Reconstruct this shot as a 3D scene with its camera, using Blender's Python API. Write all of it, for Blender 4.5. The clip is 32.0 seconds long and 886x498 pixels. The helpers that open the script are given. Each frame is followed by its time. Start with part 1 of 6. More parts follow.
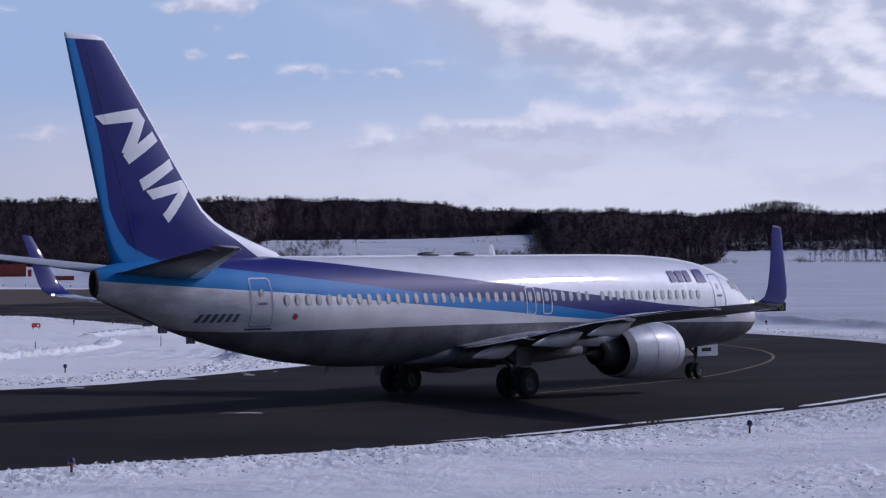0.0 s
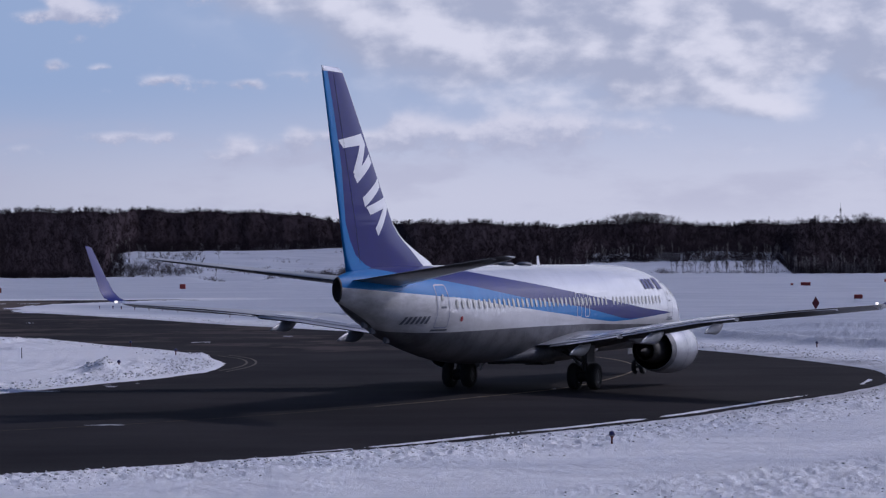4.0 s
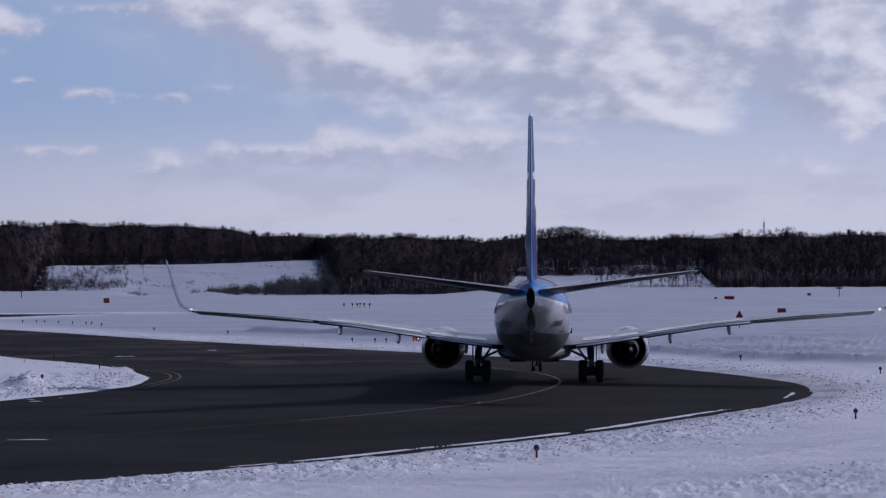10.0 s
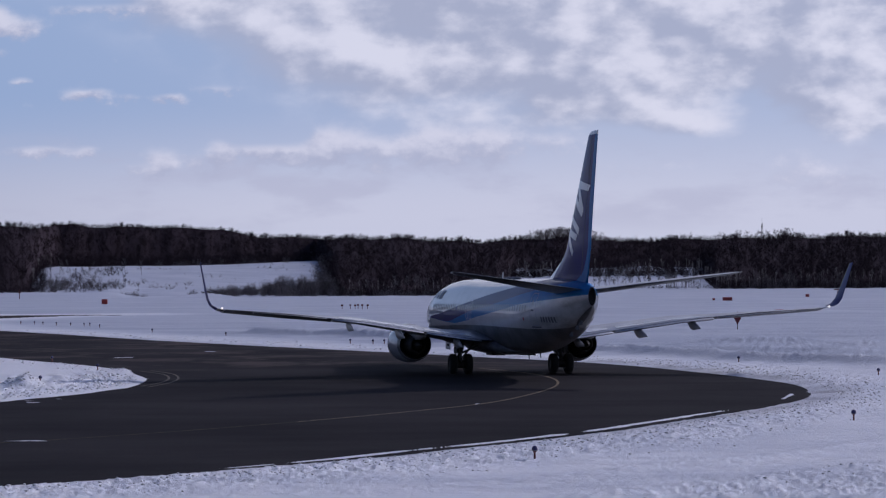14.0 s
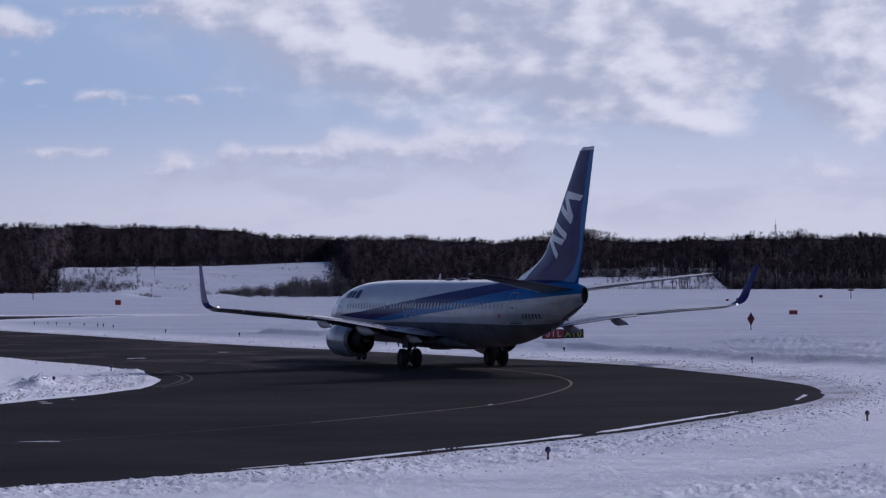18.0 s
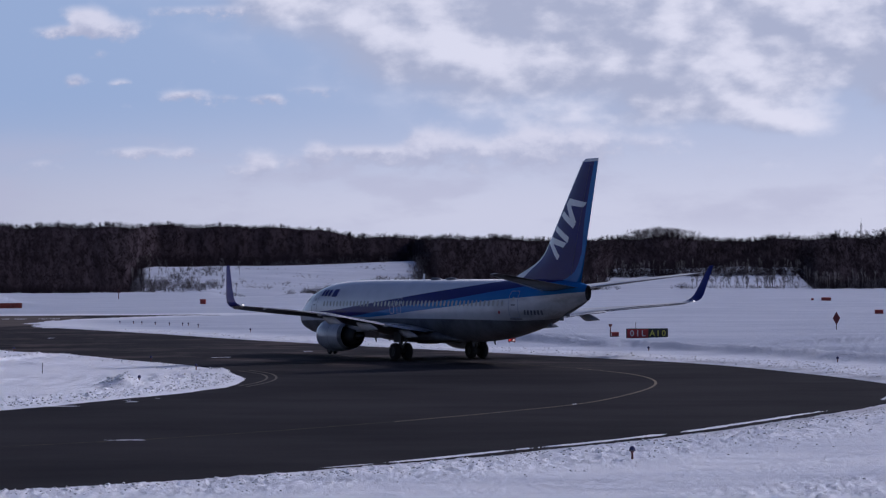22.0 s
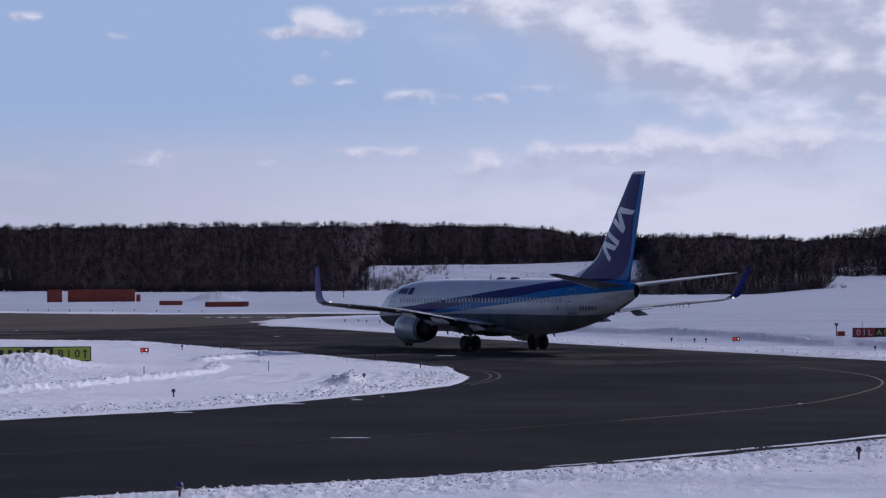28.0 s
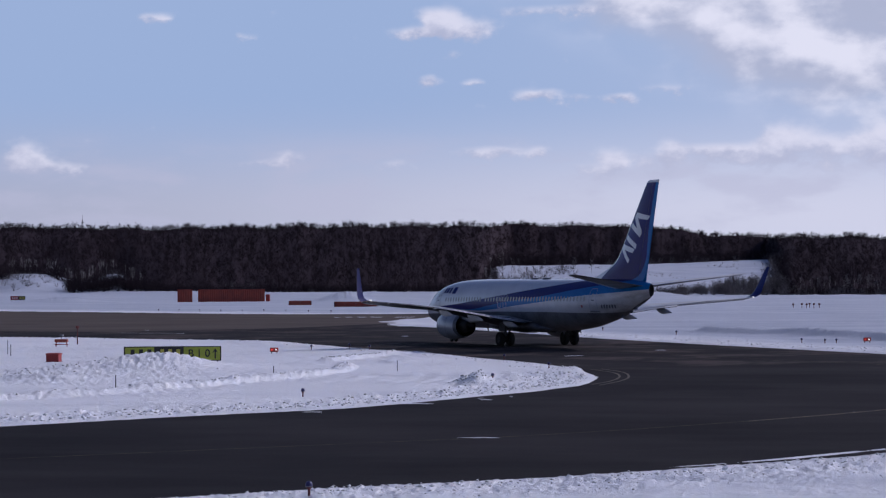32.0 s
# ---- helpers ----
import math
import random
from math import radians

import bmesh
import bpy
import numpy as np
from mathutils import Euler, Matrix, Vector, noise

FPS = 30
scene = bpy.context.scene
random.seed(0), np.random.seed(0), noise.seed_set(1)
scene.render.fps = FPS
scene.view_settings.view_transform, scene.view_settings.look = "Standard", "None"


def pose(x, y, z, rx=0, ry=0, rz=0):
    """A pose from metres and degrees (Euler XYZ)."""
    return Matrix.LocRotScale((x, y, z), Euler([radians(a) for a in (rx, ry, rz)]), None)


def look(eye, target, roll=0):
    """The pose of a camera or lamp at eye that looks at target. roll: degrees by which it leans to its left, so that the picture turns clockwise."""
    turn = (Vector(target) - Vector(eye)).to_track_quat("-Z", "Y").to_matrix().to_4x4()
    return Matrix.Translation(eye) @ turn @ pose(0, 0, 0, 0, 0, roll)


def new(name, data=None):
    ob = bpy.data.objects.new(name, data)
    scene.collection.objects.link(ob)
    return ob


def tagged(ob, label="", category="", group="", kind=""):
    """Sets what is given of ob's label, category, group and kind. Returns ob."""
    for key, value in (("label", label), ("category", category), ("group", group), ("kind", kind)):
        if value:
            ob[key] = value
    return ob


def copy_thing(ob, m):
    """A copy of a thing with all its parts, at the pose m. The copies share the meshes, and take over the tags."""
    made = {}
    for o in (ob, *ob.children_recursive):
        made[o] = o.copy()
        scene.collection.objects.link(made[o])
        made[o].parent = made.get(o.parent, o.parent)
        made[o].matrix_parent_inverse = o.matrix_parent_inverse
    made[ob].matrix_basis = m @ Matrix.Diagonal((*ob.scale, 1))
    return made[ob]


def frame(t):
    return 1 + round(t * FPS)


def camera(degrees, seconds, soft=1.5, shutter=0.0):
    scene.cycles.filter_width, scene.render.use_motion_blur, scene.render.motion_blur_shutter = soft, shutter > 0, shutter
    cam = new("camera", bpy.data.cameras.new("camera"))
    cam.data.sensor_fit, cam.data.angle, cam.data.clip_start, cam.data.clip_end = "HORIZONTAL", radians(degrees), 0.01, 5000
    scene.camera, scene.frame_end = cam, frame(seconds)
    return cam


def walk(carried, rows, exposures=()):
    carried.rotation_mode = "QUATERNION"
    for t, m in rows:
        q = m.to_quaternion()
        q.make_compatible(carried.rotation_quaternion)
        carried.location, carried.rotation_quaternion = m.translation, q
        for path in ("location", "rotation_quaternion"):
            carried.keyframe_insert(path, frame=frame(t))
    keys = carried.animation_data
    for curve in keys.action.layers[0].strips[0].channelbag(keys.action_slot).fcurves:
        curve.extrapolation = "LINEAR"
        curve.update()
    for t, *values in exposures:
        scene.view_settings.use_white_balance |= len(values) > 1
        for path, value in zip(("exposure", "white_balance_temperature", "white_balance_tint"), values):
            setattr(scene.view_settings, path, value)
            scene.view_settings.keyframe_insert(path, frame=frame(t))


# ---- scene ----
# Camera: a tripod on a viewing deck, 5.4 m above the taxiway, panning after an airliner.
EYE = (0.0, 0.0, 5.4)
cam = camera(18.80, 32.0, soft=1.25)


def aim(pan, tilt):
    """The camera's pose from its pan (clockwise from +y) and tilt, in degrees."""
    a, b = radians(pan), radians(tilt)
    return look(EYE, (EYE[0] + math.sin(a) * math.cos(b), EYE[1] + math.cos(a) * math.cos(b), EYE[2] + math.sin(b)), -0.297)


PAN = [(0, -4.593, 0.058), (0.5, -4.153, 0.095), (1, -3.713, 0.126), (1.5, -3.253, 0.161), (2, -2.838, 0.206), (2.5, -2.406, 0.232), (3, -2.062, 0.253), (3.5, -1.861, 0.272), (5.5, -0.973, 0.329), (6, -0.776, 0.361), (6.5, -0.673, 0.383), (7, -0.530, 0.404), (7.5, -0.454, 0.437), (8, -0.403, 0.455), (8.5, -0.330, 0.491), (9, -0.202, 0.527), (9.5, -0.128, 0.556), (10, -0.053, 0.574), (10.5, -0.038, 0.578), (11, -0.038, 0.581), (11.5, -0.023, 0.581), (12, -0.001, 0.589), (12.5, -0.001, 0.600), (13, -0.001, 0.600), (13.5, -0.008, 0.600), (14, -0.012, 0.600), (14.5, -0.016, 0.600), (16.5, -0.035, 0.600), (17, -0.055, 0.615), (17.5, -0.137, 0.616), (18, -0.296, 0.617), (18.5, -0.405, 0.621), (19, -0.621, 0.615), (19.5, -0.880, 0.606), (20, -1.041, 0.607), (20.5, -1.206, 0.608), (21, -1.403, 0.609), (21.5, -1.718, 0.611), (22, -2.095, 0.610), (22.5, -2.510, 0.607), (23, -2.955, 0.604), (23.5, -3.433, 0.607), (24, -3.888, 0.600), (24.5, -4.355, 0.599), (25, -4.766, 0.601), (25.5, -5.195, 0.615), (27.5, -6.526, 0.605), (28, -6.878, 0.607), (28.5, -7.276, 0.609), (29, -7.581, 0.611), (29.5, -7.878, 0.612), (30, -8.165, 0.614), (30.5, -8.536, 0.616), (31, -8.943, 0.618), (31.5, -9.314, 0.620), (32, -9.629, 0.621)]
walk(cam, [(t, aim(p, q)) for t, p, q in PAN],
     exposures=[(0.0, 0.02, 5750, 22), (3.5, -0.13, 5750, 22), (10.0, -0.24, 5750, 22), (14.0, -0.15, 5750, 22), (20.0, -0.12, 5750, 22), (25.0, -0.04, 5770, 22), (32.0, 0.0, 5800, 22)])

# ---- daylight: a high sun through thin cloud, ahead and to the side ----
SUN_AZ, SUN_EL = 58.0, 31.0
sun_dir = Vector((math.sin(radians(SUN_AZ)) * math.cos(radians(SUN_EL)), math.cos(radians(SUN_AZ)) * math.cos(radians(SUN_EL)), math.sin(radians(SUN_EL))))
sun = new("sun", bpy.data.lights.new("sun", "SUN"))
sun.data.energy, sun.data.angle, sun.data.color = 1.75, radians(2.0), (1.0, 0.95, 0.88)
sun.matrix_world = look(sun_dir * 500, (0, 0, 0))


def node(nt, kind, **ins):
    n = nt.nodes.new(kind)
    for k, v in ins.items():
        k = int(k[1:]) if k[0] == "_" and k[1:].isdigit() else k.replace("_", " ")
        s = n.inputs[k]
        if isinstance(v, bpy.types.NodeSocket):
            nt.links.new(v, s)
        else:
            s.default_value = v
    return n


def calc(nt, op, a, b=0.0, c=0.0, clamp=False):
    n = node(nt, "ShaderNodeMath", _0=a, _1=b, _2=c)
    n.operation, n.use_clamp = op, clamp
    return n.outputs[0]


def mixed(nt, fac, a, b):
    n = nt.nodes.new("ShaderNodeMix")
    n.data_type = "RGBA"
    for s, v in ((n.inputs[0], fac), (n.inputs[6], a), (n.inputs[7], b)):
        if isinstance(v, bpy.types.NodeSocket):
            nt.links.new(v, s)
        else:
            s.default_value = v
    return n.outputs[2]


def smooth(nt, v, lo, hi):
    n = node(nt, "ShaderNodeMapRange", _0=v, _1=lo, _2=hi)
    n.interpolation_type = "SMOOTHSTEP"
    return n.outputs[0]


# single heaped clouds: bearing and height of the base's middle, half width and height in degrees, strength
CLOUDS = [(-9.70, 5.28, 0.40, 0.34, 1.30), (-10.3, 5.18, 0.55, 0.14, 0.70), (-9.0, 5.18, 0.60, 0.26, 0.75), (-7.9, 5.6, 0.9, 0.16, 0.55), (-6.4, 5.65, 0.9, 0.15, 0.6),
          (-13.95, 5.12, 0.32, 0.11, 0.55), (-15.7, 5.52, 0.38, 0.13, 0.65), (-9.88, 4.12, 0.28, 0.17, 0.85), (-8.87, 4.14, 0.33, 0.11, 0.6), (-9.4, 4.75, 0.35, 0.09, 0.45),
          (-7.6, 3.80, 0.50, 0.17, 0.95), (-6.65, 3.78, 0.35, 0.11, 0.55), (-5.8, 3.74, 0.38, 0.14, 0.9), (-4.6, 3.95, 0.7, 0.14, 0.5),
          (-18.35, 2.42, 0.48, 0.34, 1.2), (-17.6, 2.3, 0.6, 0.14, 0.6), (-12.95, 2.48, 0.42, 0.19, 0.9), (-13.6, 2.42, 0.5, 0.1, 0.5), (-10.7, 2.34, 0.45, 0.17, 0.55), (-8.65, 2.62, 0.55, 0.15, 0.8), (-7.7, 2.64, 0.35, 0.14, 0.7),
          (-5.95, 2.28, 0.4, 0.32, 1.05), (-6.7, 2.25, 0.5, 0.12, 0.6), (-4.80, 2.42, 0.45, 0.36, 1.1), (-3.9, 2.55, 0.60, 0.20, 0.75), (-2.35, 2.58, 0.7, 0.46, 1.2), (-3.2, 2.5, 0.7, 0.22, 0.7),
          (-1.2, 2.5, 0.6, 0.36, 0.9), (-0.2, 2.6, 0.5, 0.46, 1.1), (0.9, 2.6, 0.7, 0.48, 1.05), (2.4, 2.7, 0.9, 0.3, 0.6), (4.2, 2.2, 1.2, 0.25, 0.4), (7.6, 2.0, 0.9, 0.5, 0.6)]


def make_sky():
    world = bpy.data.worlds.new("sky")
    scene.world = world
    world.use_nodes = True
    nt = world.node_tree
    nt.nodes.clear()
    sky = nt.nodes.new("ShaderNodeTexSky")
    sky.sky_type, sky.sun_disc = "NISHITA", False
    sky.sun_elevation, sky.sun_rotation = radians(SUN_EL), radians(SUN_AZ)
    sky.air_density, sky.dust_density, sky.ozone_density = 1.0, 1.2, 2.5
    way = nt.nodes.new("ShaderNodeTexCoord").outputs["Generated"]
    x, y, z = (node(nt, "ShaderNodeSeparateXYZ", _0=way).outputs[i] for i in range(3))
    az = calc(nt, "MULTIPLY", calc(nt, "ARCTAN2", x, y), 57.3)
    el = calc(nt, "MULTIPLY", calc(nt, "ARCSINE", z), 57.3)

    def vec(op, a, b, c=None):
        n = node(nt, "ShaderNodeVectorMath", _0=a, _1=b)
        n.operation = op
        if c is not None:
            n.inputs[2].default_value = c
        return n

    def billow(scale, detail, rough, stretch=1.0, shift=(0.0, 0.0)):
        p = node(nt, "ShaderNodeCombineXYZ", _0=calc(nt, "ADD", calc(nt, "MULTIPLY", az, stretch), shift[0]), _1=calc(nt, "ADD", el, shift[1]), _2=calc(nt, "MULTIPLY", y, 3.0)).outputs[0]
        return node(nt, "ShaderNodeTexNoise", Vector=p, Scale=scale, Detail=detail, Roughness=rough).outputs[0]

    # heaped clouds: flat below, rounded and ragged above
    edge = billow(2.6, 6.0, 0.6, 0.7)
    spread = billow(1.3, 3.0, 0.5, 0.7, (31.0, 17.0))
    here = node(nt, "ShaderNodeCombineXYZ", _0=calc(nt, "ADD", az, calc(nt, "MULTIPLY", calc(nt, "SUBTRACT", spread, 0.5), 1.5)), _1=calc(nt, "ADD", el, calc(nt, "MULTIPLY", calc(nt, "SUBTRACT", edge, 0.5), 0.42))).outputs[0]
    heap, tops = 0.0, 0.0
    for a, e, w, h, k in CLOUDS:
        d = vec("MULTIPLY_ADD", here, (1 / w, 1 / h, 0.0), (-a / w, -(e + 0.45 * h) / h, 0.0)).outputs[0]
        g = calc(nt, "MULTIPLY", calc(nt, "EXPONENT", calc(nt, "MULTIPLY", vec("DOT_PRODUCT", d, d).outputs["Value"], -1.0)), k)
        heap = calc(nt, "ADD", heap, g)
        tops = calc(nt, "MULTIPLY_ADD", g, vec("DOT_PRODUCT", d, (0.35, 1.0, 0.0)).outputs["Value"], tops)
    puff = smooth(nt, calc(nt, "ADD", heap, calc(nt, "MULTIPLY", calc(nt, "SUBTRACT", edge, 0.5), 1.3)), 0.18, 0.95)
    puff_lit = smooth(nt, calc(nt, "ADD", calc(nt, "DIVIDE", tops, calc(nt, "ADD", heap, 0.15)), calc(nt, "MULTIPLY", calc(nt, "SUBTRACT", edge, 0.5), 2.0)), -0.75, 0.75)
    # a broken deck on the sun's side, its edge leaning away with height; clear blue beyond it and overhead
    roll, roll_up = billow(0.72, 6.0, 0.47, 0.55), billow(0.72, 6.0, 0.47, 0.55, (0.26, 0.17))
    lean = calc(nt, "MULTIPLY", calc(nt, "SUBTRACT", calc(nt, "MINIMUM", el, 6.5), 4.0), 2.2)
    reach = calc(nt, "MULTIPLY", smooth(nt, calc(nt, "ADD", az, lean), -6.5, 1.5), smooth(nt, calc(nt, "ADD", el, calc(nt, "MULTIPLY", calc(nt, "SUBTRACT", roll, 0.5), 1.5)), 2.7, 3.9))
    reach = calc(nt, "MULTIPLY", reach, smooth(nt, z, 0.42, 0.16))
    reach = calc(nt, "MULTIPLY", reach, smooth(nt, y, -0.4, 0.3))
    deck = smooth(nt, calc(nt, "ADD", roll, calc(nt, "MULTIPLY", reach, 0.50)), 0.48, 0.96)
    deck = calc(nt, "MULTIPLY", deck, smooth(nt, reach, 0.0, 0.5))
    deck_lit = smooth(nt, calc(nt, "ADD", calc(nt, "MULTIPLY", calc(nt, "SUBTRACT", roll, roll_up), 6.0), calc(nt, "MULTIPLY", calc(nt, "SUBTRACT", edge, 0.5), 1.1)), -0.62, 0.85)
    hazy = smooth(nt, z, 0.070, 0.022)
    blue = vec("MULTIPLY", sky.outputs[0], (0.42, 0.43, 0.52)).outputs[0]
    # the pale glow lies on the sun's half of the sky; the other half is plain deep blue
    sunward = smooth(nt, y, -0.35, 0.6)
    low = mixed(nt, calc(nt, "MULTIPLY", smooth(nt, z, 0.35, 0.13), sunward), blue, (3.85, 5.1, 6.7, 1))
    # a thin veil pales the blue towards the deck
    low = mixed(nt, calc(nt, "MULTIPLY", calc(nt, "MULTIPLY", smooth(nt, az, -12.0, 5.0), smooth(nt, el, 14.0, 6.0)), 0.45), low, (6.7, 7.05, 7.6, 1))
    base = mixed(nt, calc(nt, "MULTIPLY", hazy, calc(nt, "ADD", 0.12, calc(nt, "MULTIPLY", sunward, 0.78))), low, mixed(nt, smooth(nt, az, -20.0, -1.0), (5.0, 5.15, 5.65, 1), (7.6, 7.65, 7.9, 1)))
    faint = calc(nt, "MULTIPLY", smooth(nt, billow(1.1, 5.0, 0.55, 0.32, (7.0, 3.0)), 0.44, 0.66), calc(nt, "MULTIPLY", smooth(nt, el, 3.4, 2.2), smooth(nt, el, 0.7, 1.4)))
    base = mixed(nt, calc(nt, "MULTIPLY", faint, calc(nt, "MULTIPLY", sunward, 0.55)), base, (5.7, 5.8, 6.5, 1))
    both = mixed(nt, calc(nt, "MULTIPLY", deck, 0.88), base, mixed(nt, deck_lit, (5.0, 5.35, 6.05, 1), (9.3, 9.2, 9.0, 1)))
    both = mixed(nt, calc(nt, "MULTIPLY", puff, calc(nt, "SUBTRACT", 0.88, calc(nt, "MULTIPLY", hazy, 0.18))), both, mixed(nt, puff_lit, (5.3, 5.55, 6.3, 1), (8.6, 8.5, 8.5, 1)))
    # thin cloud glows round the hidden sun
    toward = vec("DOT_PRODUCT", way, tuple(sun_dir)).outputs["Value"]
    glow = calc(nt, "POWER", calc(nt, "MAXIMUM", toward, 0.0), 9.0)
    gain = node(nt, "ShaderNodeVectorMath", _0=both)
    gain.operation = "SCALE"
    nt.links.new(calc(nt, "ADD", calc(nt, "ADD", 0.93, calc(nt, "MULTIPLY", smooth(nt, el, 12.0, 6.0), 0.05)), calc(nt, "MULTIPLY", glow, 2.6)), gain.inputs["Scale"])
    bg = node(nt, "ShaderNodeBackground", Color=gain.outputs[0], Strength=0.088)
    out = nt.nodes.new("ShaderNodeOutputWorld")
    nt.links.new(bg.outputs[0], out.inputs[0])


make_sky()


# ---- materials ----
def paint(name, colour, rough=0.5, metal=0.0, second=None, scale=3.0, grain=40.0, bump=0.0, coat=0.0, mix=(0.4, 0.65), dist=0.02, fine=0.25, glow=None, spec=0.5, sheet_metal=False):
    """A surface of two colours that mix in stains at one size and in grain at a smaller one, with fine relief."""
    m = bpy.data.materials.new(name)
    m.use_nodes = True
    nt = m.node_tree
    b = nt.nodes["Principled BSDF"]
    second = second or tuple(c * 0.8 for c in colour)
    pos = nt.nodes.new("ShaderNodeTexCoord").outputs["Object"]
    stain = node(nt, "ShaderNodeTexNoise", Vector=pos, Scale=scale, Detail=6.0, Roughness=0.6).outputs[0]
    grit = node(nt, "ShaderNodeTexNoise", Vector=pos, Scale=grain, Detail=3.0).outputs[0]
    both = calc(nt, "ADD", calc(nt, "MULTIPLY", stain, 1 - fine), calc(nt, "MULTIPLY", grit, fine))
    nt.links.new(mixed(nt, smooth(nt, both, *mix), (*colour, 1), (*second, 1)), b.inputs["Base Color"])
    nt.links.new(calc(nt, "ADD", rough - 0.06, calc(nt, "MULTIPLY", both, 0.12)), b.inputs["Roughness"])
    b.inputs["Metallic"].default_value = metal
    b.inputs["Specular IOR Level"].default_value = spec
    b.inputs["Coat Weight"].default_value = coat
    b.inputs["Coat Roughness"].default_value = 0.05
    if sheet_metal:
        # long riveted sheets: the gloss breaks into lines along the hull
        drawn = node(nt, "ShaderNodeMapping", Vector=pos)
        drawn.inputs["Scale"].default_value = (0.05, 0.6, 1.0)
        wave = node(nt, "ShaderNodeTexNoise", Vector=drawn.outputs[0], Scale=3.2, Detail=3.0, Roughness=0.55).outputs[0]
        nt.links.new(node(nt, "ShaderNodeBump", Strength=0.5, Distance=0.035, Height=wave).outputs[0], b.inputs["Coat Normal"])
        b.inputs["Coat Roughness"].default_value = 0.03
    if bump:
        nt.links.new(node(nt, "ShaderNodeBump", Strength=bump, Distance=dist, Height=both).outputs[0], b.inputs["Normal"])
    if glow:
        b.inputs["Emission Color"].default_value = (*glow[:3], 1)
        b.inputs["Emission Strength"].default_value = glow[3]
    return m


